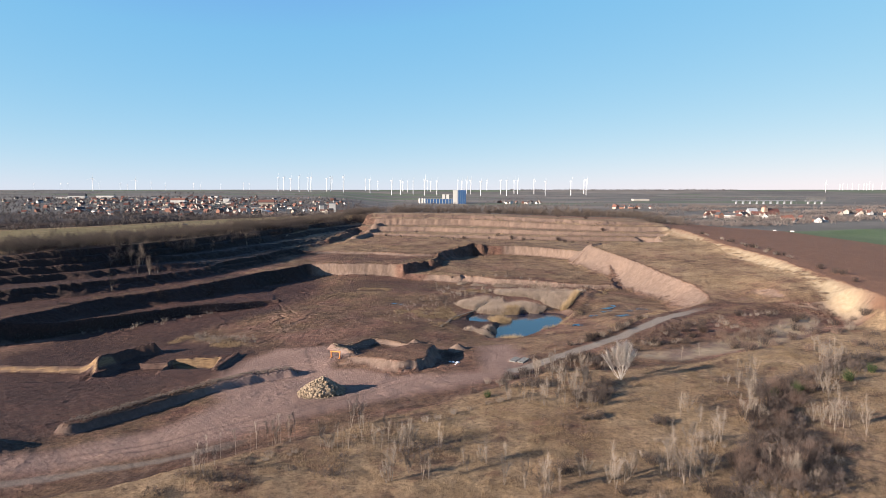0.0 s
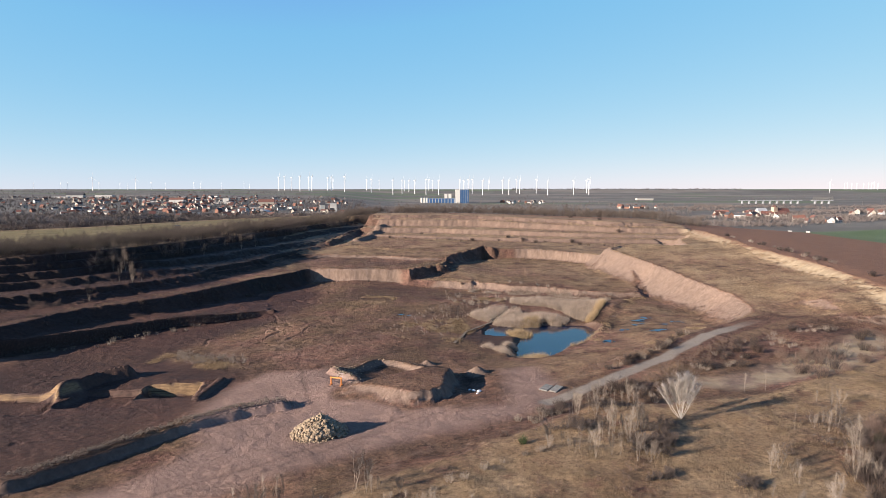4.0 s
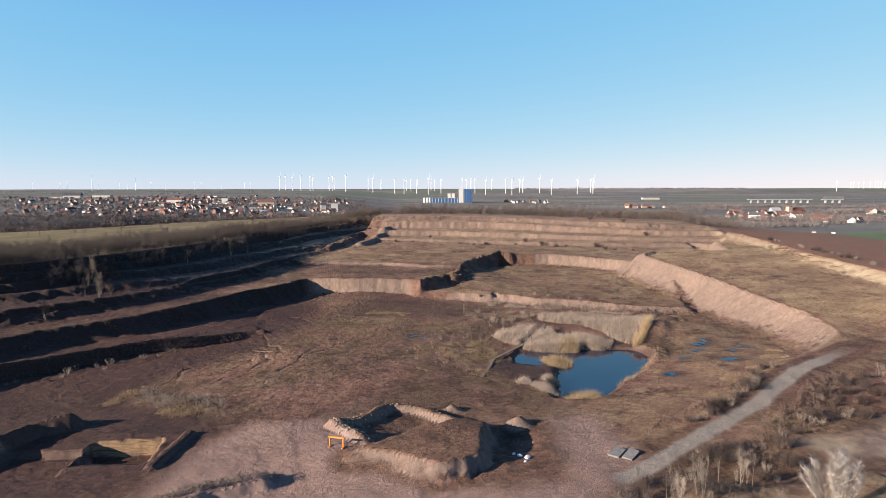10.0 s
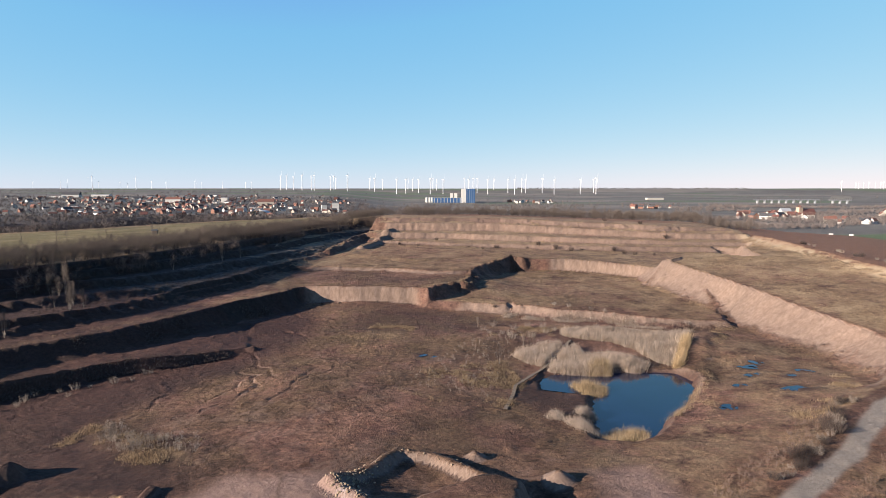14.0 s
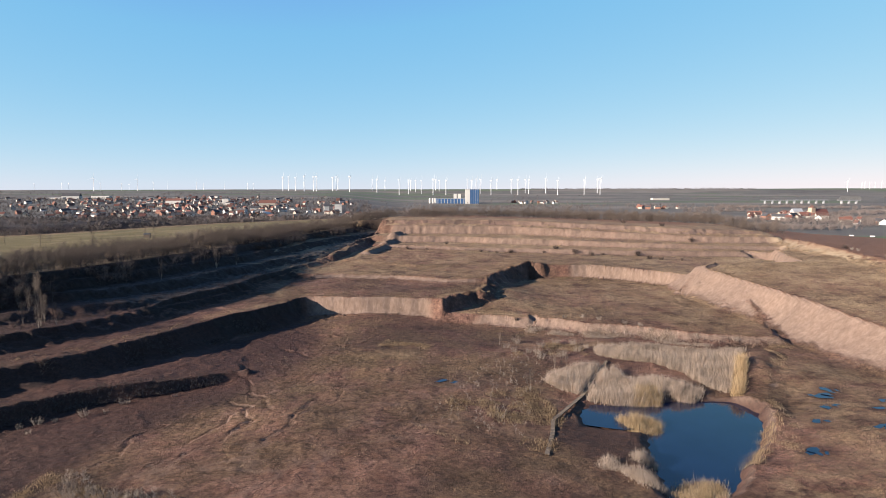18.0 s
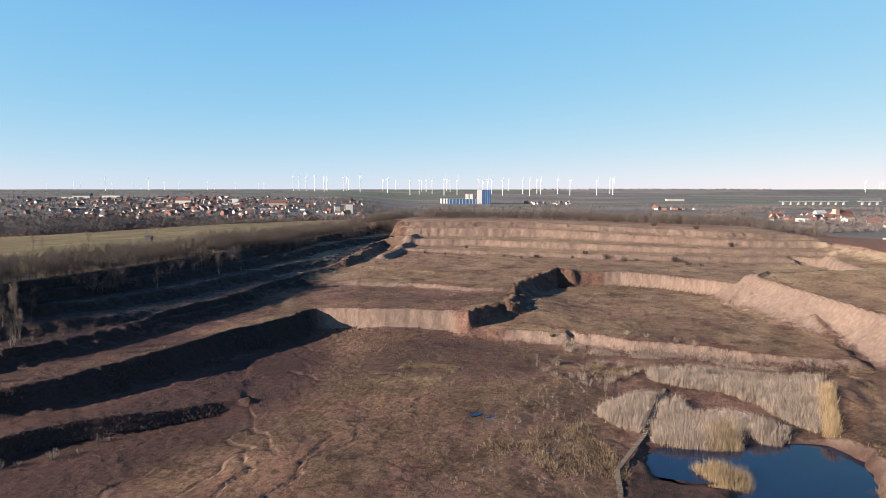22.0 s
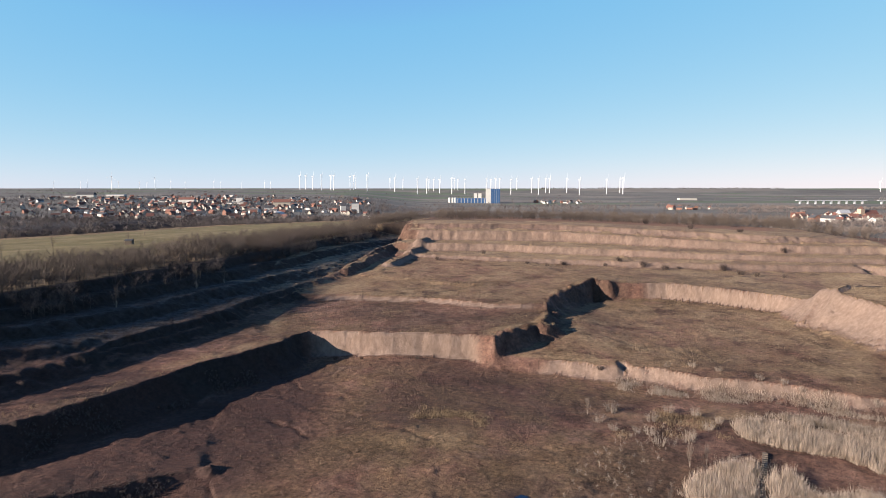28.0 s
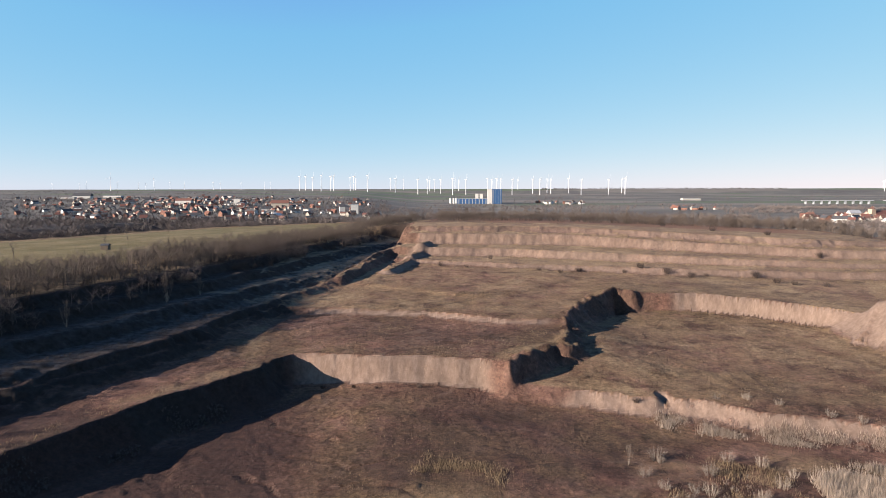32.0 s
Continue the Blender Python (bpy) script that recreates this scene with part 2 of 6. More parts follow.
def outside(x, y, poly):
    """Signed distance to a polygon, negative within."""
    d = np.full(np.shape(x), 1e6)
    px, py = [p[0] for p in poly], [p[1] for p in poly]
    box = (x > min(px) - 95) & (x < max(px) + 95) & (y > min(py) - 95) & (y < max(py) + 95)
    if not box.any():
        return d
    d[box] = signed(x[box], y[box], poly)
    return d


def signed(x, y, poly):
    d, _ = seg_distance(x, y, poly + poly[:1])
    within = np.zeros(np.shape(x), bool)
    for (ax, ay), (bx, by) in zip(poly, poly[1:] + poly[:1]):
        if ay == by:
            continue
        within ^= ((ay > y) != (by > y)) & (x < (bx - ax) * (y - ay) / (by - ay) + ax)
    return np.where(within, -d, d)


# levels of the pit floor: x, y, z
FLOOR = [(-34, 198, 0), (-45, 183, -2), (-75, 205, -3.6), (-100, 195, -4.5), (-130, 245, -6.5), (-84, 145, -2.5), (-92, 118, -2),
         (-55, 284, -1.8), (-112, 255, -6.2), (-100, 278, -5.2), (-89, 300, -4.6), (-78, 322, -2.4), (-92, 350, -0.6), (-50, 380, 0.8), (-6, 386, -1.4), (15, 370, -2), (45, 360, -2.2),
         (76, 340, -1.6), (20, 285, -4.7), (58, 290, -4.4), (25, 195, -0.6), (0, 182, -0.3), (80, 265, -0.2), (56, 253, -2),
         (108, 288, -1.2), (103, 305, -1.6), (104, 322, -1.2), (22, 238, -3), (-10, 232, -2.2), (-20, 150, -0.4), (85, 312, 0.2), (40, 262, -4.6), (-40, 330, -0.5), (62, 194, 1.2), (76, 206, 1.6), (100, 228, 3.0), (124, 248, 4.6), (40, 215, 0.0), (62, 238, 0.6), (84, 256, 2.0)]


def floor_level(x, y):
    num, den = 0.0, 0.0
    for px, py, pz in FLOOR:
        w = 1.0 / ((x - px) ** 2 + (y - py) ** 2 + 90.0) ** 1.6
        num, den = num + w * pz, den + w
    return num / den


UPPER_LEDGE = [(-172, 235), (-158, 266), (-150, 285), (-133, 301), (-112, 334), (-103, 355), (-93, 370), (-86, 379), (-90, 392), (-102, 446), (-330, 446), (-330, 225)]
LOWER_LEDGE = [(-190, 215), (-152, 257), (-135, 273), (-120, 290), (-103, 299), (-84, 313), (-93, 345), (-220, 345)]
TERRACE = [(-95, 388), (-86, 384), (-82, 392), (-77, 391.5), (-61, 390), (-46, 390), (-31, 388), (-24, 384.5), (-17.5, 392.5), (-9.4, 402.5), (-6.5, 400.5), (-2.5, 404), (-3, 412), (-2, 440), (-100, 450), (-100, 400)]
TERRACE_2 = [(-120, 446), (-59, 441), (-50, 440), (-40, 436), (-30, 432.5), (-21, 430), (-12, 428.5), (-2.5, 431), (1, 441), (8, 455), (14, 464), (23, 474), (29, 471), (35, 473), (54, 473), (72, 463), (88, 450), (101, 437), (150, 440), (168, 500), (168, 700), (-120, 700)]
TERRACE_3 = [(-100, 496), (-79, 488), (-64, 481), (-52, 474), (-40, 467.5), (-28, 464), (-8, 478), (10, 504), (0, 534), (-100, 560)]
MIDDLE = [(-30, 392), (-24, 382.5), (-16, 382), (-6, 379), (6, 375), (19, 374), (33, 367), (52, 360), (72, 349), (95, 345), (112, 440), (40, 480), (0, 440), (-10, 410)]
RIGHT_TERRACE = [(117, 267), (120, 299), (115, 331), (112, 364), (107, 390), (101, 425), (101, 440), (150, 530), (460, 530), (460, 240), (150, 255)]
FIELD = [(150, 60), (162, 215), (166, 252), (173, 295), (178, 340), (178, 395), (186, 483), (196, 550), (200, 640), (900, 1100), (900, 150)]
STEP_1 = [(-72, 552), (-47, 542), (-12, 532), (15, 527), (42, 520), (91, 511), (128, 507), (175, 500), (230, 640), (-72, 640)]
STEP_2 = [(-75, 572), (-67, 566), (-10, 560), (19, 550), (76, 533), (136, 519), (182, 512), (230, 640), (-75, 640)]
STEP_3 = [(-75, 592), (-62, 586), (-8, 585), (25, 583), (80, 561), (135, 540), (190, 530), (230, 640), (-75, 640)]
STEP_4 = [(-70, 604), (-56, 603), (-8, 606), (26, 602), (80, 578), (135, 556), (196, 548), (230, 640), (900, 1300), (-70, 1300)]
HILL_1 = [(-200, 262), (-158, 303), (-140, 330), (-128, 357), (-117, 382), (-106, 441), (-92, 500), (-80, 560), (-72, 640), (-72, 800), (-700, 800), (-700, 230)]
HILL_2 = [(-240, 270), (-190, 318), (-168, 360), (-152, 404), (-136, 470), (-122, 529), (-104, 600), (-82, 680), (-60, 760), (-150, 860), (-280, 840), (-390, 690), (-800, 560), (-800, 230)]
FOREGROUND = [(-140, 20), (-85, 90), (-56, 105), (-33, 121), (-16, 133), (12, 156), (34, 174), (52, 172), (80, 180), (120, 205), (170, 235), (460, 250), (460, -400), (-140, -400)]
ROAD = [(22, 183), (29, 188), (46, 203), (64, 218), (85, 240), (113, 260), (134, 270)]
MOUND = [(-28, 192.5), (-20.4, 190), (-15.3, 186.2), (-11.2, 183.8), (-7.8, 184.8), (-3, 189.4), (-3.2, 196.4), (-1.5, 205), (-6, 208), (-10, 207.5), (-16, 203.5), (-21, 198)]
RIM = [(-28, 199), (-33, 205), (-36, 208.5), (-32, 211), (-29, 216), (-24.5, 224), (-17.4, 222), (-13, 218), (-9, 213), (-5, 210.5)]
BERM = [(-85, 141), (-76, 152), (-64, 169), (-53, 179), (-43, 184)]
POND = [(14, 283), (18.5, 289.3), (27, 290), (36, 291.6), (48, 293), (55, 292), (58.8, 285), (52.8, 272.8), (46.6, 262.5), (40.2, 253.5), (32, 240), (27, 238), (21.3, 239.6), (22.7, 247), (22.3, 255), (26.8, 268.3), (28, 272), (22.8, 273), (15, 276)]
HEAP = [(-112, 196), (-109, 205), (-106, 213), (-100, 217)]
NOTCH = [(-22, 387), (-17, 393), (-9, 402), (-4, 407), (-1, 430), (3, 443), (11, 460), (22, 473), (29, 471)]
POND_Z = -4.9


def land(x, y):
    """The height of the ground."""
    x, y = np.asarray(x, float), np.asarray(y, float)
    wob = 1.5 * fbm(x, y, 14, 2) + 0.9 * vnoise(x, y, 3.2, 5)
    rill = np.abs(vnoise(x, y, 1.7, 3)) * 0.6 + np.abs(vnoise(x, y, 6.0, 6)) * 0.4

    def lay(z, poly, level, width, rough=1.0):
        d = outside(x, y, poly) + wob * rough
        return z + (level - z) * np.clip(1 - (d + rill * rough) / width, 0, 1) ** 1.5

    # the wide country
    far = np.interp(y, [0, 700, 1000, 1500, 2600, 3600, 4450, 4780, 4950], [-4, 2, -8, -12, -3, 6, 16, 46, 53])
    west = np.interp(y, [0, 900, 1250, 2300, 3500, 4500, 4800, 4950], [2, 0, -2, 20, 33, 42, 50, 53])
    far = far + (west - far) * smooth((-0.06 - x / np.maximum(y, 300)) / 0.14)
    far = far + 5 * np.exp(-((y - 1600) / 500) ** 2) * smooth((x - 300) / 300)
    z = far + fbm(x, y, 420, 1) * np.interp(y, [600, 1500, 4500, 4800], [0, 5, 6, 2.0]) 
    near = smooth((900 - np.hypot(x, y - 300)) / 300)
    z = z * (1 - near) + floor_level(np.clip(x, -180, 180), np.clip(y, 60, 420)) * near
    z = lay(z, LOWER_LEDGE, np.interp(x, [-108, -84], [-0.9, -2.2]), 2.4, 0.22)
    z = lay(z, MIDDLE, 1.6 + (y - 370) * 0.03 + 2.2 * np.exp(-(((x - 6) / 13) ** 2 + ((y - 416) / 26) ** 2)), 5, 0.7)
    z = lay(z, RIGHT_TERRACE, np.clip(5.8 + (y - 270) * 0.062 + (x - 115) * 0.04 + 4.0 * smooth((x - 130) / 30) * smooth((345 - y) / 70) * smooth((y - 238) / 45), 3, 17), 15, 0.14)
    z = lay(z, UPPER_LEDGE, 5.0 + (y - 300) * 0.028, 8.0, 0.6)
    z = lay(z, TERRACE, 7.2 + (y - 385) * 0.015, 3.6, 0.3)
    d, s = seg_distance(x, y, [(-8, 402), (1.5, 397)], 12)
    z = np.maximum(z, (7.0 - 5.4 * s) - np.maximum(0, d - 0.8) * 1.9)
    z = lay(z, TERRACE_2, np.clip(10.0 + (y - 440) * 0.035 + 1.6 * np.exp(-((x - 21) ** 2 + (y - 470) ** 2) / 90), 0, 13.6 + 3.2 * smooth((x - 85) / 60)), np.where((x > -3) & (x < 22), 9.0, 3.0), 0.45)
    z = lay(z, TERRACE_3, np.minimum(11.9 + (y - 475) * 0.03, 14.2), 3.0, 0.6)
    z = lay(z, STEP_1, 15.6 + (y - 530) * 0.02, 3, 0.55)
    z = lay(z, STEP_2, np.interp(x, [-60, 20, 140], [20.5, 20, 18.2]) + (y - 560) * 0.01, 3, 0.55)
    z = lay(z, STEP_3, np.interp(x, [-60, 20, 140], [26.5, 26, 22]), 3, 0.55)
    z = lay(z, HILL_1, 12.5 + (y - 400) * 0.022, 8, 1.3)
    z = lay(z, HILL_2, np.clip(24 - np.maximum(0, -150 - x) * 0.035 - np.maximum(0, y - 480) * 0.012, 8, 26), np.where(y > 650, 26, np.interp(x, [-185, -140], [20, 38])), 1.2)
    # narrow benches along the hillside
    t = (z - 6) / 3.3 + 0.35 * fbm(x, y, 55, 2)
    whole = np.floor(t)
    on_hill = smooth((4 - outside(x, y, HILL_1)) / 6) * smooth((outside(x, y, HILL_2) + 16) / 8) * smooth((660 - y) / 60)
    z = z + 3.3 * (whole + smooth((t - whole - 0.5) / 0.45) - t) * on_hill
    top = np.interp(x, [-60, 20, 200, 400, 700], [29.8, 29.5, 24, 6, -8]) - np.maximum(0, y - 640) * 0.035
    z = lay(z, STEP_4, np.maximum(top, -9), np.where(y > 640, 90, 7))
    z = lay(z, FOREGROUND, 3.2 + (x - 40) * 0.012 + 0.8 * fbm(x, y, 30, 4), 11)
    fz = np.minimum(22, 17 + 0.032 * (y - 340)) - 0.085 * np.maximum(0, x - 185)
    z = lay(z, FIELD, np.maximum(fz, -8), 11, 0.6)
    # road bank
    d, s = seg_distance(x, y, ROAD, 20)
    z = z + (np.interp(s, [0, 0.2, 0.6, 1], [-0.3, 0.9, 3.4, 5.8]) - z) * smooth((14 - d) / 9.5)
    # spoil mound, its dug-out side, and the rim of rubble behind it
    z = lay(z, MOUND, 2.1 + 0.03 * (x + 10) + 0.3 * fbm(x, y, 8, 3), np.where(x > -6, 2.2, 4.4), 0.3)
    d = outside(x, y, MOUND)
    ribs = np.abs(np.sin(np.arctan2(y - 196, x + 8) * 11 + 1.2 * vnoise(x, y, 3, 2)))
    z = z - 1.3 * ribs * np.exp(-((d - 0.9) / 1.5) ** 2) * smooth((x + 13) / 3) * smooth((194 - y) / 3)
    z = z - 2.0 * np.exp(-(((x - 3.5) / 4.2) ** 2 + ((y - 202) / 6.5) ** 2))
    d, s = seg_distance(x, y, RIM, 20)
    z = z + (1.5 + 0.8 * fbm(x, y, 4, 6)) * smooth((2.7 - d) / 2.3) - 1.4 * np.exp(-(((x + 19) / 8) ** 2 + ((y - 211) / 7) ** 2))
    d, s = seg_distance(x, y, BERM, 20)
    z = z + (2.0 + 0.35 * fbm(x, y, 7, 2)) * smooth((3.9 + 0.3 * vnoise(x, y, 4, 1) - d) / 2.6) * smooth((1.02 - s) * 20)
    # the trial trench: a spoil heap, and a square pit with a straight back wall
    pit = [(-88, 197), (-89, 207), (-75, 208.5), (-73.5, 197)]
    z = z - 3.3 * smooth(1 - (outside(x, y, pit) + 0.08 * wob) / 0.8)
    z = z - 1.6 * smooth(1 - (outside(x, y, [(-106, 192), (-104, 203), (-91, 202), (-90, 192)]) + 0.5 * wob) / 2.0)
    d, s = seg_distance(x, y, HEAP, 20)
    east = (x - np.interp(y, [p[1] for p in HEAP], [p[0] for p in HEAP])) > 0
    z = z + (3.4 + 1.2 * fbm(x, y, 5, 4)) * smooth(0.35 + 3 * s) * smooth(1 - (d + 0.5 * np.abs(vnoise(x, y, 2.6, 3))) / np.where(east, 3.4, 7.5)) + 0.6 * np.exp(-(((x + 82) / 8) ** 2 + ((y - 212) / 2.6) ** 2))
    d, s = seg_distance(x, y, [(-70, 193), (-69.5, 211)], 20)
    z = z + 1.1 * smooth((1.9 - d) / 1.3)
    z = z - 2.0 * smooth(1 - (outside(x, y, [(-170, 180), (-170, 203), (-112, 200), (-108, 186)]) + 0.2 * wob) / 1.2)
    # heaps at the edge of the gravel
    z = z + 2.3 * np.clip(1 - np.hypot(x - 6, y - 212) / 3.6, 0, 1) + 1.7 * np.clip(1 - np.hypot(x + 9, y - 223) / 2.8, 0, 1) + 1.6 * np.clip(1 - np.hypot(x + 82, y - 313) / 2.6, 0, 1)
    z = z + 3.0 * np.exp(-(((x + 97) / 6) ** 2 + ((y - 128) / 5) ** 2))
    d, s = seg_distance(x, y, NOTCH, 12)
    z = z + (1.5 * np.abs(vnoise(x, y, 2.3, 4)) + 1.2 * fbm(x, y, 5, 5) - 0.5) * smooth((5.5 - d) / 4)
    z = z - 1.8 * np.exp(-(((x - 13.1) / 1.1) ** 2 + ((y - 376.5) / 2.5) ** 2))
    for line in ([(87, 424), (110, 445), (132, 466)], [(93, 420), (114, 440), (132, 457)]):
        d, s = seg_distance(x, y, line, 12)
        z = z + 1.1 * smooth((2.2 + 0.5 * vnoise(x, y, 3, 2) - d) / 1.6)
    # dyke on the far side of the pond
    d, s = seg_distance(x, y, [(50, 262), (60, 286), (73, 318), (81, 330)], 20)
    z = z + 1.6 * smooth((8 - d) / 7) * smooth(s * 4)
    # runnels in the clay
    for line in GULLIES:
        d, s = seg_distance(x + 2.2 * vnoise(x, y, 6, 3) + 0.8 * vnoise(x, y, 2.5, 1), y, line, 20)
        z = z - 0.36 * smooth((0.58 + 0.1 * vnoise(x, y, 3, 1) - d) / 0.5)
    d = outside(x, y, POND) + 1.2 * vnoise(x, y, 7, 4) + 0.5 * vnoise(x, y, 2, 6)
    z = z + (POND_Z - 0.9 - z) * smooth(1 - (d + 1.0) / 4.5)
    # two ridges of spoil at the foot of the hill, and a gash in the far terrace
    for line, high in (([(-89, 490), (-84, 530), (-74, 605)], 2.4), ([(-71, 514), (-66, 540), (-57, 578)], 2.2)):
        d, s = seg_distance(x, y, line, 25)
        z = z + high * smooth((5 + 0.8 * wob - d) / 4)
    d, s = seg_distance(x, y, [(158, 506), (168, 492)], 20)
    z = z - 2.5 * smooth((4.0 - d) / 2.5)
    rough = fbm(x, y, 9, 1) * 0.28 + vnoise(x, y, 2.2, 2) * 0.12 + np.maximum(0, vnoise(x, y, 1.3, 5)) ** 2 * 0.30
    return z + rough * smooth((1200 - y) / 500)


GULLIES = [[(-80, 310), (-77, 300), (-79, 291), (-73, 284), (-75, 274), (-80, 262)], [(-77, 298), (-70, 288), (-66, 279), (-70, 268)],
           [(-56, 290), (-58, 280), (-57, 270), (-62, 260)], [(-73, 284), (-68, 272), (-72, 262), (-84, 250)], [(-52, 296), (-49, 286), (-57, 276)],
           [(-92, 276), (-96, 268), (-94, 258), (-100, 248)], [(-78, 338), (-66, 330), (-52, 334), (-40, 326)], [(-70, 346), (-58, 340), (-46, 346)], [(-88, 372), (-80, 364), (-72, 356), (-60, 352)]]
RUTS = [[(36, 376), (30, 396), (22, 414)], [(38, 376), (35, 398), (30, 420)], [(40, 376), (41, 400), (40, 424)], [(42, 376), (47, 400), (51, 424)], [(44, 376), (54, 398), (62, 418)],
        [(34, 376), (24, 392), (12, 404)], [(-60, 436), (-20, 470), (40, 500)], [(-62, 440), (-24, 474), (36, 505)], [(-40, 420), (-56, 400), (-70, 394)],
        [(-100, 112), (-60, 130), (-36, 146), (-10, 172), (12, 188)], [(-100, 115), (-62, 133), (-38, 149), (-12, 175), (10, 191)], [(-30, 170), (-40, 190), (-46, 212), (-60, 240)],
        [(-90, 360), (-60, 350), (-40, 356), (0, 372)], [(-96, 320), (-80, 340), (-70, 366)], [(20, 200), (14, 216), (24, 232)]]
PUDDLES = [(79, 289, 2.6), (78, 262, 2.4), (82, 293, 2), (57, 254, 2.0), (74, 280, 1.6), (84, 276, 1.5), (-24, 303, 1.8), (66, 270, 1.6), (90, 283, 1.6)]


def spread(knots):
    """Grid lines: (from, to, first step, last step) one stretch after another."""
    out = [knots[0][0]]
    for a, b, s0, s1 in knots:
        v = a
        while v < b - 0.5 * s0:
            v += s0 + (s1 - s0) * (v - a) / (b - a)
            out.append(min(v, b) if v > b - 0.3 * s1 else v)
    return np.unique(np.round(out, 3))


GRID = {}


def ground():
    xs = spread([(-4300, -1000, 150, 40), (-1000, -330, 40, 5), (-330, -175, 5, 1.2), (-175, -105, 0.8, 0.6), (-105, -30, 0.5, 0.6), (-30, 190, 0.75, 0.85), (190, 330, 1.2, 5), (330, 1000, 5, 40), (1000, 4300, 40, 150)])
    ys = spread([(-600, 20, 40, 4), (20, 95, 4, 0.9), (95, 250, 0.75, 0.6), (250, 320, 0.5, 0.55), (320, 400, 0.6, 0.85), (400, 640, 1.0, 1.4), (640, 1000, 1.5, 16), (1000, 4300, 16, 90), (4300, 4960, 60, 30)])
    X, Y = np.meshgrid(xs, ys)
    Z = land(X, Y)
    nx, ny = len(xs), len(ys)
    me = bpy.data.meshes.new("ground")
    me.vertices.add(nx * ny)
    me.vertices.foreach_set("co", np.stack([X, Y, Z], -1).ravel().astype(np.float32))
    i = (np.arange(ny - 1)[:, None] * nx + np.arange(nx - 1)[None]).ravel()
    quads = np.stack([i, i + 1, i + nx + 1, i + nx], -1)
    me.loops.add(quads.size)
    me.loops.foreach_set("vertex_index", quads.ravel().astype(np.int32))
    me.polygons.add(len(quads))
    me.polygons.foreach_set("loop_start", np.arange(0, quads.size, 4, dtype=np.int32))
    me.polygons.foreach_set("use_smooth", np.ones(len(quads), bool))
    me.update(calc_edges=True)
    GRID.update(xs=xs, ys=ys, z=Z)
    gy, gx = np.gradient(Z, ys, xs)
    steep = np.hypot(gx, gy)
    n1 = fbm(X, Y, 40, 3)
    inpit = smooth((640 - Y) / 60) * smooth((1 - outside(X, Y, HILL_2) / -6.0))
    face = smooth((steep - 0.30) / 0.35)

    ragged = 2.0 * fbm(X, Y, 12, 6)

    def zone(poly, soft=3.0, shift=0.0):
        return smooth(0.5 - (outside(X, Y, poly) + shift + ragged) / soft)

    field, fore, right_t = zone(FIELD, 2, -3), zone(FOREGROUND, 8, -3), zone(RIGHT_TERRACE, 8)
    hill2, top4 = zone(HILL_2, 6), zone(STEP_4, 4, 6)
    droad, sroad = seg_distance(X, Y, ROAD)
    gravel_zone = zone([(-66, 176), (-66, 200), (-57, 216), (-37, 214), (-28, 196), (0, 178), (12, 182), (14, 215), (24, 218), (27, 192), (20, 178), (-5, 163), (-30, 146), (-50, 131), (-100, 108), (-104, 116), (-66, 140), (-56, 160)], 8)
    dtrack, _ = seg_distance(X, Y, [(-120, 96), (-82, 113), (-55, 124), (-40, 133), (-19, 155), (4, 180), (22, 190)])
    far = smooth((Y - np.where(X < 0, 1200, 900)) / 200)
    country = np.maximum(far, smooth((np.abs(X) - 700) / 200) * smooth((Y + 50) / 100))
    country = np.maximum(country, smooth((X - 420 + 0.0 * Y) / 30) * smooth((Y - 560) / 40))
    valley = smooth(outside(X, Y, HILL_2) / 12) * smooth((-90 - X) / 40) * smooth((Y - 600) / 60)
    patch = vnoise(X * 0.6, Y, 330, 5)
    fields_far = smooth((vnoise(X * 0.35, Y, 260, 2) - 0.05) / 0.1) * far * smooth((Y - 2300) / 300)
    crest = np.exp(-((outside(X, Y, UPPER_LEDGE) + 3) / 4) ** 2)
    wet_and_dark = np.maximum.reduce([np.exp(-(((X - px) ** 2 + (Y - py) ** 2) / (r * 1.8) ** 2)) for px, py, r in PUDDLES])
    wet_and_dark = np.maximum(wet_and_dark, smooth(1 - (outside(X, Y, POND) - 1) / 4))
    wet_and_dark = np.maximum(wet_and_dark, 0.85 * zone([(2, 262), (8, 276), (24, 276), (26, 262), (20, 250), (8, 254)], 5))
    # the same dark tone over the left floor, mid floor and ledges
    wet_and_dark = np.maximum(wet_and_dark, zone([(-160, 150), (-150, 262), (-112, 262), (-92, 236), (-66, 222), (-66, 205), (-66, 176), (-72, 150), (-90, 132), (-110, 120)], 14))
    wet_and_dark = np.maximum(wet_and_dark, zone([(-150, 262), (-118, 302), (-100, 338), (-90, 372), (-74, 378), (-66, 330), (-74, 300), (-110, 240), (-150, 220)], 16))
    wet_and_dark = np.maximum(wet_and_dark, 0.6 * zone([(-62, 332), (-52, 372), (-8, 374), (4, 352), (-18, 328)], 18))
    wet_and_dark = np.maximum(wet_and_dark, 0.9 * zone(LOWER_LEDGE, 6, -3))
    wet_and_dark = np.maximum(wet_and_dark, 0.15 * zone(UPPER_LEDGE, 6, -4) * (1 - zone(HILL_1, 6)) * (0.8 + 0.3 * n1))
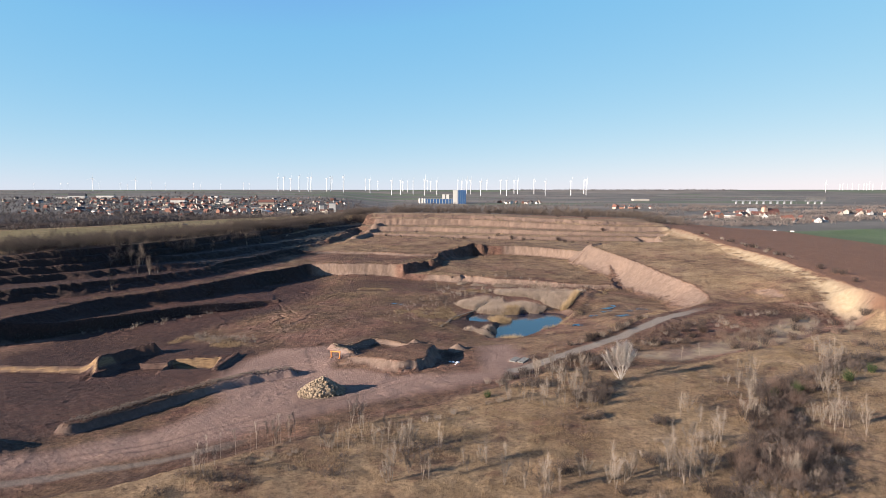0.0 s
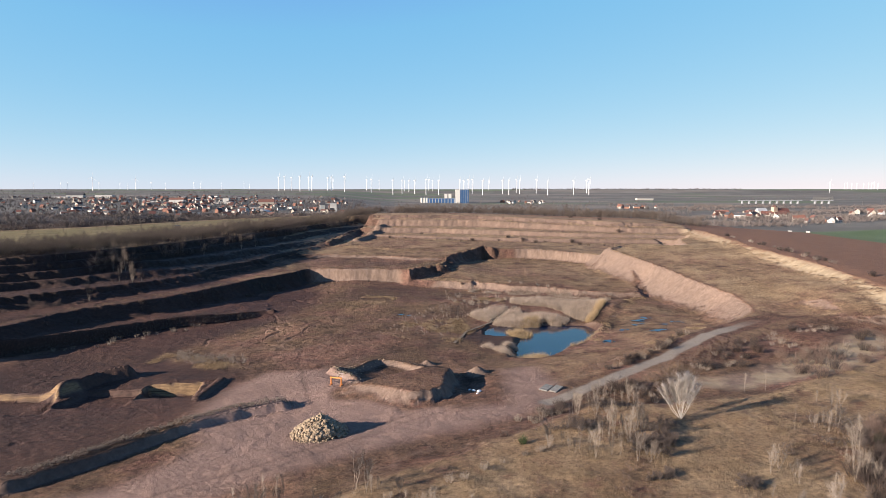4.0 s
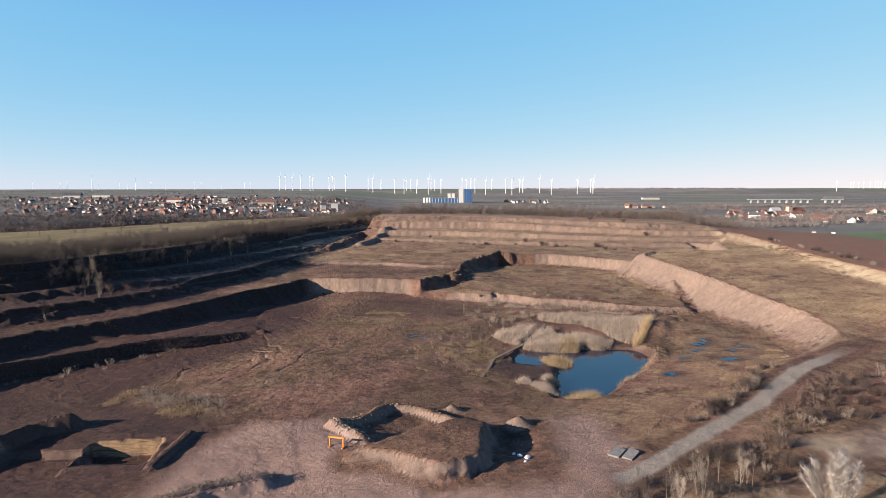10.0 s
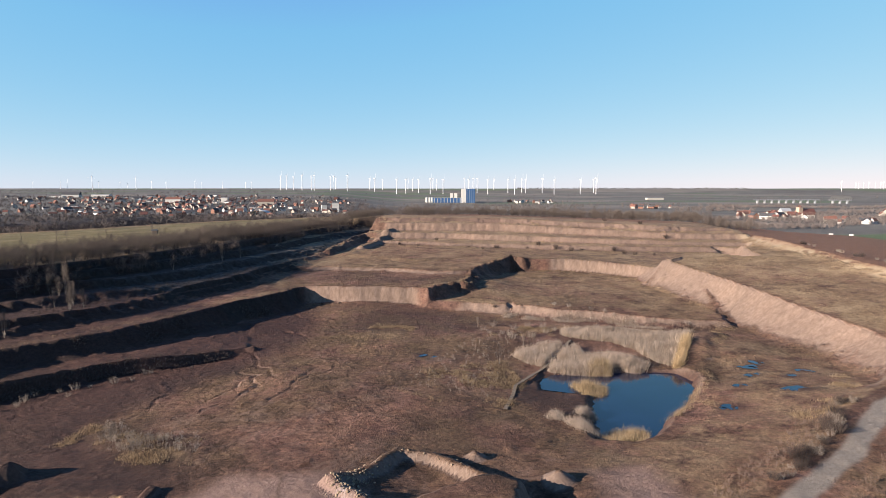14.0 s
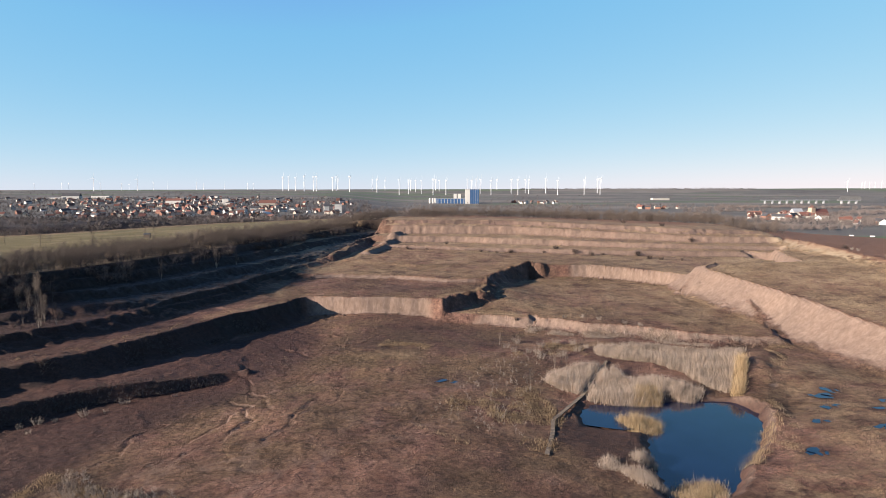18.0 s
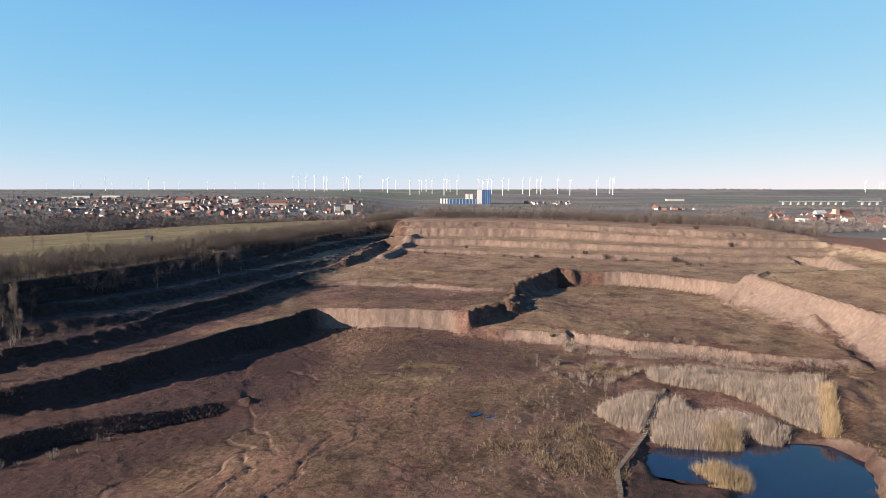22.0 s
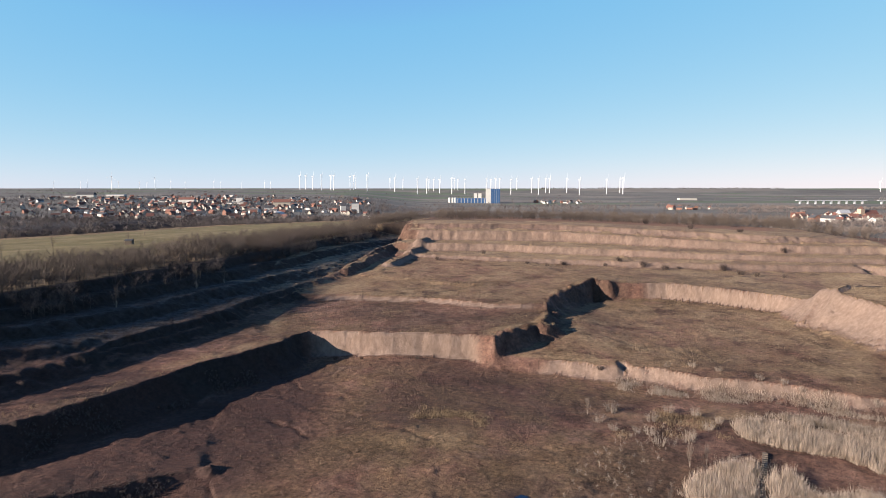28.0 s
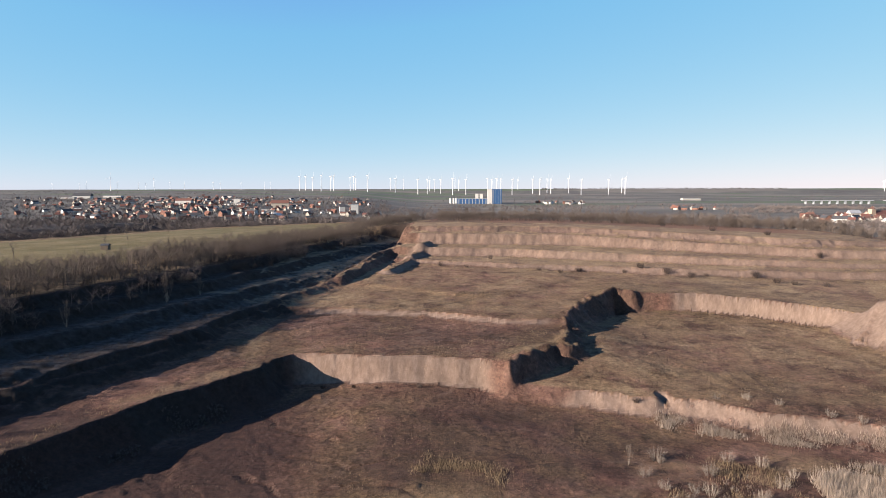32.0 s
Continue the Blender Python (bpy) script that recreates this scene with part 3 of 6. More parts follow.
    grass = np.maximum.reduce([fore * (0.84 + 0.2 * n1), right_t * (0.80 + 0.25 * n1) * (1 - face), 0.6 * crest * (1 - face),
                               (1 - face) * zone(STEP_1, 4) * (0.74 + 0.25 * n1), (1 - face) * zone(TERRACE_2, 4) * (0.62 + 0.3 * n1), (1 - face) * zone(MIDDLE, 4) * (0.60 + 0.3 * n1), top4 * 0.55,
                               0.30 * zone([(-28, 285), (-20, 330), (0, 345), (14, 300), (4, 262), (-20, 260)], 14),
                               0.5 * zone([(-50, 322), (-42, 345), (-26, 340), (-34, 322)], 8),
                               0.55 * zone([(0, 345), (30, 356), (70, 340), (110, 300), (95, 262), (62, 250), (48, 228), (60, 262), (72, 320)], 12),
                               0.6 * zone([(-100, 250), (-85, 238), (-70, 232), (-66, 222), (-85, 226), (-100, 236)], 10),
                               0.62 * zone([(14, 218), (22, 236), (36, 234), (56, 266), (76, 300), (104, 300), (112, 270), (84, 246), (58, 220), (40, 204), (30, 200)], 10) * (0.9 + 0.3 * n1),
                               hill2 * 0.8, (1 - zone(FOREGROUND, 4)) * 0.5 * smooth((13 - droad) / 4) * smooth((droad - 4) / 2)])
    cuts = np.minimum(outside(X, Y, [(-91, 196), (-92, 210), (-73, 212), (-72, 196)]), outside(X, Y, [(-170, 195), (-170, 206), (-106, 203), (-106, 196)]))
    ochre = smooth((steep - 0.9) / 0.5) * smooth(1.5 - cuts) * smooth((-gy * -1 + 0.3) / 0.4)
    wet_and_dark = wet_and_dark * (1 - ochre)
    hollow = zone([(60, 195), (84, 204), (112, 222), (146, 246), (136, 222), (104, 200), (72, 188)], 8)
    grass = grass * (1 - 0.7 * hollow)
    masks = {
        "ochre": ochre,
        "grass": np.clip(grass, 0, 1),
        "olive": np.clip((1 - face) * inpit * (0.28 + 0.9 * fbm(X, Y, 45, 6) + 0.5 * zone([(-64, 330), (-58, 372), (0, 368), (6, 340), (-10, 312), (-40, 312)], 20) + 0.35 * zone(TERRACE, 6) + 0.3 * zone(TERRACE_2, 8) + 0.3 * zone(MIDDLE, 8)), 0, 1) * (1 - 0.8 * fore),
        # less sand beside the notch: darker soil deepens the shade on its faces
        "sand": np.clip(face * inpit * (1 - 0.85 * zone(HILL_1, 6, -14)) * (1 - zone(UPPER_LEDGE, 14, -9)) * (1 - 0.1 * zone(STEP_1, 6, -8)) + (0.6 * zone(STEP_1, 5) + 0.35 * zone(TERRACE_2, 6) * smooth((X - 10) / 60) * (1 - zone(STEP_1, 5))) * (1 - face) * (0.75 + 0.4 * n1), 0, 1) * (1 - fore) * (1 - 0.8 * hollow) * (1 - 0.85 * smooth((14 - seg_distance(X - 5, Y, NOTCH)[0]) / 5)) + 0.85 * hollow,
        "pale": np.clip(smooth((steep - 0.22) / 0.2) * smooth(1 - np.abs(outside(X, Y, FIELD) - 4) / 10) * smooth((Y - 226) / 22) * (1 - 0.35 * smooth((Y - 430) / 60)), 0, 1),
        "gravel": gravel_zone * (1 - zone(MOUND, 4, -6)),
        "road": np.clip(smooth((2.7 + 0.7 * fbm(X, Y, 6, 1) - droad) / 1.2) * smooth((0.86 - sroad) / 0.2) + 0.6 * smooth((2.2 + fbm(X, Y, 8, 2) - dtrack) / 1.5) * smooth((-35 - X) / 20), 0, 1),
        "plough": np.maximum(field * (1 - smooth((Y - 900) / 40)), smooth((outside(X, Y, STEP_4) + 45) / -12) * smooth((X + 60) / 30) * (1 - smooth((Y - 900) / 40))) * (1 - country),
        "meadow": smooth((outside(X, Y, HILL_2) + 26) / -10) * smooth((900 - Y) / 60),
        "green": np.clip(smooth((X - 385 - 0.16 * (Y - 590)) / 12) * (1 - smooth((Y - 930) / 40)) * smooth((Y - 300) / 50) + 0.6 * fields_far * (patch > -0.1), 0, 1),
        "plain": np.clip(country, 0, 1),
        "tilled": far * smooth((Y - 1900) / 300) * smooth((vnoise(X * 0.22, Y, 150, 4) - 0.15) / 0.12) * (1 - fields_far),
        # brush on hill and steep ledge faces, with their shade put into the colour
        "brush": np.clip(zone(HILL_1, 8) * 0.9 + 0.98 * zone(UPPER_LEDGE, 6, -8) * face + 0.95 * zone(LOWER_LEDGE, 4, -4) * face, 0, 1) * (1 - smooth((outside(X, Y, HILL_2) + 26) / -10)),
        "frost": np.clip(zone(HILL_1, 6) * (1 - zone(HILL_2, 10, -16)) * (0.03 + 0.09 * (1 - face)) + 0.02 * zone(UPPER_LEDGE, 16, -10) * face + 0.9 * np.exp(-(((X + 31) / 2.2) ** 2 + ((Y - 204) / 2.6) ** 2)), 0, 1),
        "ruts": np.clip(np.maximum.reduce([smooth((0.9 - seg_distance(X + 0.8 * vnoise(X, Y, 9, 2), Y, line, 12)[0]) / 0.8) for line in RUTS]) * (0.55 + 0.45 * vnoise(X, Y, 14, 4)), 0, 1),
        "wet": np.clip(wet_and_dark, 0, 1),
    }
    masks["pale"] = np.maximum(masks["pale"], 0.8 * hollow * smooth((fbm(X, Y, 9, 2) + 0.35) / 0.4))
    masks["brush"] = np.maximum(masks["brush"], 0.85 * valley * (1 - country))
    masks["plough"] = masks["plough"] * (1 - masks["pale"])
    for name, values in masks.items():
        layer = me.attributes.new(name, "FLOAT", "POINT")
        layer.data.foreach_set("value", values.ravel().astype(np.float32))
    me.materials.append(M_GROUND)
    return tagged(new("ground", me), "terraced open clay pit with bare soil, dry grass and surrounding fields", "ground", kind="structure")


ground()


def levels(x, y):
    """The height of the built ground at many places."""
    xs, ys, z = GRID["xs"], GRID["ys"], GRID["z"]
    i, j = np.clip(np.searchsorted(xs, x) - 1, 0, len(xs) - 2), np.clip(np.searchsorted(ys, y) - 1, 0, len(ys) - 2)
    u, v = (x - xs[i]) / (xs[i + 1] - xs[i]), (y - ys[j]) / (ys[j + 1] - ys[j])
    return (z[j, i] * (1 - u) + z[j, i + 1] * u) * (1 - v) + (z[j + 1, i] * (1 - u) + z[j + 1, i + 1] * u) * v


def at(x, y):
    return float(levels(np.array([x]), np.array([y]))[0])


def sheet(name, pts, z, material, label):
    """A level sheet of water with an uneven shore hidden in the ground."""
    bm = bmesh.new()
    bm.faces.new([bm.verts.new((px, py, z)) for px, py in pts])
    me = bpy.data.meshes.new(name)
    bm.to_mesh(me)
    bm.free()
    me.materials.append(material)
    return tagged(new(name, me), label, "water", kind="structure")


def grown(poly, d):
    cx, cy = sum(p[0] for p in poly) / len(poly), sum(p[1] for p in poly) / len(poly)
    return [(px + d * (px - cx) / math.hypot(px - cx, py - cy), py + d * (py - cy) / math.hypot(px - cx, py - cy)) for px, py in poly]


sheet("pond_water", grown(POND, 3.0), POND_Z, M_WATER, "still dark blue pond water at the pit bottom")


# ---- helpers for things ----
def empty(name, x, y, z=None, rz=0.0, scale=1.0):
    ob = new(name)
    ob.location, ob.rotation_euler, ob.scale = (x, y, at(x, y) if z is None else z), (0, 0, rz), (scale, scale, scale)
    ob.empty_display_size = 0.2
    return ob


class Soup:
    """Vertices and faces that grow into one mesh."""

    def __init__(self):
        self.v, self.f = [], []

    def prism(self, a, b, r0, r1, n=3, twist=0.0):
        a, b = Vector(a), Vector(b)
        d = (b - a).normalized()
        u = d.orthogonal().normalized()
        w = d.cross(u)
        k = len(self.v)
        for p, r in ((a, r0), (b, r1)):
            for i in range(n):
                t = 2 * math.pi * i / n + twist
                self.v.append(tuple(p + r * (math.cos(t) * u + math.sin(t) * w)))
        for i in range(n):
            j = (i + 1) % n
            self.f.append((k + i, k + j, k + n + j, k + n + i))

    def blade(self, a, b, r):
        """A thin flat sliver, two triangles wide at the foot."""
        a, b = Vector(a), Vector(b)
        u = (b - a).orthogonal().normalized() * r
        k = len(self.v)
        self.v += [tuple(a - u), tuple(a + u), tuple(b)]
        self.f.append((k, k + 1, k + 2))

    def box(self, x0, x1, y0, y1, z0, z1):
        k = len(self.v)
        self.v += [(x, y, z) for z in (z0, z1) for x, y in ((x0, y0), (x1, y0), (x1, y1), (x0, y1))]
        for q in ((3, 2, 1, 0), (4, 5, 6, 7), (0, 1, 5, 4), (1, 2, 6, 5), (2, 3, 7, 6), (3, 0, 4, 7)):
            self.f.append(tuple(k + i for i in q))

    def roof(self, x0, x1, y0, y1, z0, z1):
        """A gable roof with its ridge along x."""
        k, ym = len(self.v), (y0 + y1) / 2
        self.v += [(x0, y0, z0), (x1, y0, z0), (x1, y1, z0), (x0, y1, z0), (x0, ym, z1), (x1, ym, z1)]
        for q in ((0, 1, 5, 4), (2, 3, 4, 5), (0, 4, 3), (1, 2, 5), (3, 2, 1, 0)):
            self.f.append(tuple(k + i for i in q))

    def mesh(self, name, *materials, flat=True):
        me = bpy.data.meshes.new(name)
        me.from_pydata(self.v, [], self.f)
        for m in materials:
            me.materials.append(m)
        if not flat:
            me.polygons.foreach_set("use_smooth", np.ones(len(me.polygons), bool))
        me.update()
        return me


def part(name, soup, material, parent, label=""):
    """Links a soup or a mesh as one mesh object under a thing or a part."""
    ob = new(name, soup.mesh(name, material) if isinstance(soup, Soup) else soup)
    ob.parent = parent
    return tagged(ob, label) if label else ob


M_BARK = plain("grey_bark", (0.048, 0.037, 0.030), (0.101, 0.082, 0.065), 3, own=0.2)
M_TWIG = plain("grey_brown_twigs", (0.054, 0.041, 0.033), (0.105, 0.083, 0.068), 1.5, own=0.2)
M_PALE = plain("pale_birch_twigs", (0.380, 0.330, 0.285), (0.560, 0.500, 0.440), 1.5, own=0.15)
M_SAPLING = plain("grey_sapling_twigs", (0.105, 0.084, 0.068), (0.200, 0.165, 0.135), 1.5, own=0.25)
M_DARKTWIG = plain("dark_shrub_twigs", (0.024, 0.017, 0.015), (0.053, 0.039, 0.032), 1.5, own=0.2)
M_BROWNBRUSH = plain("brown_brush", (0.065, 0.042, 0.033), (0.136, 0.094, 0.073), 1.5, own=0.2)
M_THORN = plain("thorn_twigs", (0.042, 0.032, 0.028), (0.095, 0.073, 0.063), 1.5, own=0.25)
M_EVER = plain("evergreen_needles", (0.019, 0.032, 0.010), (0.048, 0.067, 0.022), 2, own=0.2)
M_REED = plain("grey_reeds", (0.235, 0.182, 0.140), (0.380, 0.310, 0.250), 0.5, own=0.45)
M_GOLD = plain("golden_reeds", (0.277, 0.198, 0.112), (0.422, 0.317, 0.191), 0.5, own=0.4)
M_STRAW = plain("dry_grass_blades", (0.135, 0.094, 0.056), (0.285, 0.208, 0.128), 0.25, own=0.3)
M_STONE = plain("quarry_stone", (0.122, 0.088, 0.058), (0.266, 0.205, 0.140), 1.2, bump=0.4, own=0.25)
M_ORANGE = plain("orange_paint", (0.340, 0.116, 0.024), (0.449, 0.170, 0.041), 2.5, rough=0.55)
M_CONCRETE = plain("weathered_concrete", (0.081, 0.079, 0.074), (0.144, 0.140, 0.131), 1.5, bump=0.2, own=0.1)
M_PLANK = plain("weathered_planks", (0.060, 0.045, 0.033), (0.144, 0.114, 0.084), 2, bump=0.3, own=0.25)
M_WHITE = plain("white_render", (0.340, 0.333, 0.313), (0.435, 0.422, 0.394), 0.3)
M_BLUE = plain("blue_cladding", (0.020, 0.058, 0.136), (0.027, 0.078, 0.177), 0.2, rough=0.5)
M_TURBINE = plain("turbine_white", (0.561, 0.561, 0.561), (0.629, 0.629, 0.629), 0.1, rough=0.5)


def leafy(mat, share=0.45):
    """Lets light through thin dry blades."""
    tree_, bsdf = mat.node_tree, mat.node_tree.nodes["Principled BSDF"]
    glow, mixed = tree_.nodes.new("ShaderNodeBsdfTranslucent"), tree_.nodes.new("ShaderNodeMixShader")
    mixed.inputs[0].default_value = share
    tree_.links.new(bsdf.inputs["Base Color"].links[0].from_socket, glow.inputs[0])
    tree_.links.new(bsdf.outputs[0], mixed.inputs[1])
    tree_.links.new(glow.outputs[0], mixed.inputs[2])
    tree_.links.new(mixed.outputs[0], tree_.nodes["Material Output"].inputs[0])


for m in (M_REED, M_GOLD, M_STRAW):
    leafy(m)


# ---- plants ----
def grow(rnd, wood, twigs, base, way, length, radius, level, spread_by, droop, gather, thin=0.012):
    """A limb with its branches: wood takes the thick pieces, twigs the thin ones."""
    way = way.normalized()
    p, steps = Vector(base), 3
    for k in range(steps):
        q = p + way * (length / steps)
        r0, r1 = radius * (1 - 0.55 * k / steps), radius * (1 - 0.55 * (k + 1) / steps)
        wood.prism(p, q, r0, r1, 5 if level == 0 else 3)
        if level < gather:
            for _ in range(3 if level == 0 else 2):
                if level == 0 and k == 0:
                    continue
                side = Vector((rnd.gauss(0, 1), rnd.gauss(0, 1), rnd.gauss(0, 0.5) + droop))
                side = (side - way * side.dot(way)).normalized()
                turn = (way + side * spread_by * rnd.uniform(0.7, 1.3)).normalized()
                grow(rnd, wood, twigs, p + (q - p) * rnd.random(), turn, length * rnd.uniform(0.42, 0.66), r1 * 0.55, level + 1, spread_by, droop, gather, thin)
        else:
            for _ in range(4):
                side = Vector((rnd.gauss(0, 1), rnd.gauss(0, 1), rnd.gauss(0, 1) + droop))
                twigs.blade(p + (q - p) * rnd.random(), q + side.normalized() * length * rnd.uniform(0.3, 0.7) + way * length * 0.15, max(thin, radius * 0.6))
        way = (way + Vector((rnd.gauss(0, 0.12), rnd.gauss(0, 0.12), 0.06))).normalized()
        p = q


def tree(name, seed, height, trunk_r, bark, twig, label, category, stems=1, spread_by=0.8, droop=0.2, gather=2, lean=0.12, thin=0.012):
    rnd = random.Random(seed)
    wood, twigs, trunk = Soup(), Soup(), Soup()
    for s in range(stems):
        a = 2 * math.pi * s / stems + rnd.random()
        way = Vector((math.cos(a) * (lean if stems == 1 else 0.38), math.sin(a) * (lean if stems == 1 else 0.38), 1))
        foot = Vector((0, 0, -0.3)) + Vector((math.cos(a), math.sin(a), 0)) * (0.0 if stems == 1 else 0.25)
        trunk.prism(foot, foot + way.normalized() * height * 0.3, trunk_r, trunk_r * 0.8, 7)
        grow(rnd, wood, twigs, foot + way.normalized() * height * 0.28, way, height * 0.62, trunk_r * 0.8, 0, spread_by, droop, gather, thin)
    root = new(name)
    root.empty_display_size = 0.2
    part("trunk", trunk, bark, root)
    me = Soup()
    me.v, me.f = wood.v, wood.f
    off = len(me.v)
    me.v = me.v + twigs.v
    me.f = me.f + [tuple(i + off for i in f) for f in twigs.f]
    part("crown", me, twig, root, "leafless twigs")
    return tagged(root, label, category)


def fan_tree(name, seed, height, wide, stems, twigs_each, bark, twig, label, category, thick=0.05, bow=0.85, fine=0.02, flare=0.8):
    """A slender bare tree: stems that fan from one foot, each feathered with fine upright twigs."""
    rnd, trunks, crown = random.Random(seed), [], Soup()
    for s in range(stems):
        trunk = Soup()
        trunks.append(trunk)
        a, r = rnd.uniform(0, 6.283), wide * 0.5 * math.sqrt(rnd.random()) if stems > 1 else 0.0
        top = height * (0.35 + 0.65 * math.sqrt(max(0.0, 1 - (2 * r / max(wide, 0.1)) ** 2))) * rnd.uniform(0.8, 1.0)
        pts = [Vector((math.cos(a) * r * f**bow + rnd.gauss(0, 0.025) * height * f, math.sin(a) * r * f**bow + rnd.gauss(0, 0.025) * height * f, top * f - (0.3 if f == 0 else 0))) for f in (0, 0.3, 0.6, 0.82, 1.0)]
        for k in range(4):
            (trunk if k == 0 else crown).prism(pts[k], pts[k + 1], thick * (1 - 0.22 * k), thick * (0.78 - 0.22 * k) + 0.004, 5 if k == 0 else 3)
        for _ in range(twigs_each):
            f = rnd.uniform(0.25, 1.0) ** 0.8
            k = min(3, int(f * 4))
            p = pts[k].lerp(pts[k + 1], f * 4 - k)
            b, out = rnd.uniform(0, 6.283), rnd.uniform(0.2, flare)
            crown.blade(p, p + Vector((math.cos(b) * out, math.sin(b) * out, 1)).normalized() * height * (rnd.uniform(0.09, 0.22) if stems < 8 else rnd.uniform(0.08, 0.19)), fine * rnd.uniform(0.6, 1.2))
    root = new(name)
    root.empty_display_size = 0.2
    for trunk in trunks:
        part("trunk" if stems == 1 else "stem", trunk, bark, root)
    part("crown", crown, twig, root, "fine leafless twigs")
    return tagged(root, label, category)


def shrub_mesh(seed, height, wide, stems, twig):
    rnd, s = random.Random(seed), Soup()
    for _ in range(stems):
        a, r = rnd.uniform(0, 6.283), wide * 0.5 * math.sqrt(rnd.random())
        foot = Vector((math.cos(a) * r * 0.5, math.sin(a) * r * 0.5, -0.2))
        tip = Vector((math.cos(a) * r, math.sin(a) * r, height * rnd.uniform(0.55, 1.0) * (1 - 0.35 * (2 * r / wide) ** 2)))
        mid = foot.lerp(tip, 0.5) + Vector((rnd.gauss(0, 0.15), rnd.gauss(0, 0.15), 0.2))
        s.prism(foot, mid, 0.026, 0.018)
        s.prism(mid, tip, 0.018, 0.008)
        for _ in range(5):
            p = foot.lerp(tip, rnd.uniform(0.35, 0.95))
            s.blade(p, p + Vector((rnd.gauss(0, 0.5), rnd.gauss(0, 0.5), rnd.uniform(0.2, 0.9))) * height * 0.28, 0.016)
    return s.mesh("shrub", twig)


def put(proto, x, y, scale=1.0, rz=None, rnd=random, z=None):
    """A copy of a built thing, standing on the ground."""
    turn = rnd.uniform(0, 360) if rz is None else rz
    ob = copy_thing(proto, pose(x, y, at(x, y) - 0.05 if z is None else z, 0, 0, turn))
    ob.scale = (scale * rnd.uniform(0.92, 1.08), scale * rnd.uniform(0.92, 1.08), scale)
    return ob


def shed(proto):
    """Removes the pattern that the copies were taken from."""
    for ob in (*proto.children_recursive, proto):
        bpy.data.objects.remove(ob)


def scatter(rnd, poly, count, clump=0.0):
    """Random places within a polygon, gathered into clumps of a size."""
    px, py = [p[0] for p in poly], [p[1] for p in poly]
    dice, out = np.random.default_rng(rnd.randrange(10**6)), np.zeros((0, 2))
    while len(out) < count:
        xy = np.stack([dice.uniform(min(px), max(px), 4 * count + 20), dice.uniform(min(py), max(py), 4 * count + 20)], -1)
        xy = xy[signed(xy[:, 0], xy[:, 1], poly) < 0]
        if clump:
            xy = xy[fbm(xy[:, 0], xy[:, 1], clump, 3) > 0.12]
        out = np.concatenate([out, xy])
    return [(float(a), float(b)) for a, b in out[:count]]


def many_at(pts):
    return levels(np.array([p[0] for p in pts]), np.array([p[1] for p in pts]))


def slivers(name, foot, tip, r, material, dice):
    """One mesh of many thin three-cornered blades, each from its foot to its tip."""
    turn = dice.uniform(0, 2 * np.pi, len(foot))
    side = np.stack([np.cos(turn), np.sin(turn), 0 * turn], -1)
    d = (tip - foot) / np.linalg.norm(tip - foot, axis=1, keepdims=True)
    side = np.cross(d, side)
    side *= (np.broadcast_to(r, len(foot)) / np.maximum(np.linalg.norm(side, axis=1), 1e-6))[:, None]
    co = np.stack([foot - side, foot + side, tip], 1).reshape(-1, 3)
    me, n = bpy.data.meshes.new(name), len(foot)
    me.vertices.add(3 * n)
    me.vertices.foreach_set("co", co.ravel().astype(np.float32))
    me.loops.add(3 * n)
    me.loops.foreach_set("vertex_index", np.arange(3 * n, dtype=np.int32))
    me.polygons.add(n)
    me.polygons.foreach_set("loop_start", np.arange(0, 3 * n, 3, dtype=np.int32))
    me.update(calc_edges=True)
    me.materials.append(material)
    return me


def rooted(places):
    xy = np.array(places, float)
    return np.concatenate([xy, levels(xy[:, 0], xy[:, 1])[:, None]], 1)


WALKWAY = [(-0.2, 253.4), (3.1, 266.5), (4.8, 276.3), (15.8, 295.8), (29.5, 324.4)]


def clear_of_walkway(places):
    xy = np.array(places)
    d, _ = seg_distance(xy[:, 0], xy[:, 1], WALKWAY)
    return [p for p, far_off in zip(places, d > 1.3) if far_off]


def tufts(name, places, material, label, high, wide, blades, seed, category="grass", thick=None):
    """One object of uncountable blades."""
    dice, base = np.random.default_rng(seed), rooted(places)
    size = np.repeat(dice.uniform(0.6, 1.25, len(base)) * (0.9 + 0.45 * fbm(base[:, 0], base[:, 1], 5.0, 5)), blades)
    foot = np.repeat(base, blades, 0)
    n = len(foot)
    foot[:, :2] += dice.normal(0, wide, (n, 2))
    foot[:, 2] = levels(foot[:, 0], foot[:, 1]) - 0.1
    tip = foot + np.stack([dice.normal(0, 0.2, n) * high, dice.normal(0, 0.2, n) * high, high * size * dice.uniform(0.55, 1.1, n) + 0.1], -1)
    me = slivers(name, foot, tip, (0.03 + 0.012 * high if thick is None else thick) * dice.uniform(0.7, 1.3, n), material, dice)
    return tagged(new(name, me), label, category, kind="stuff")


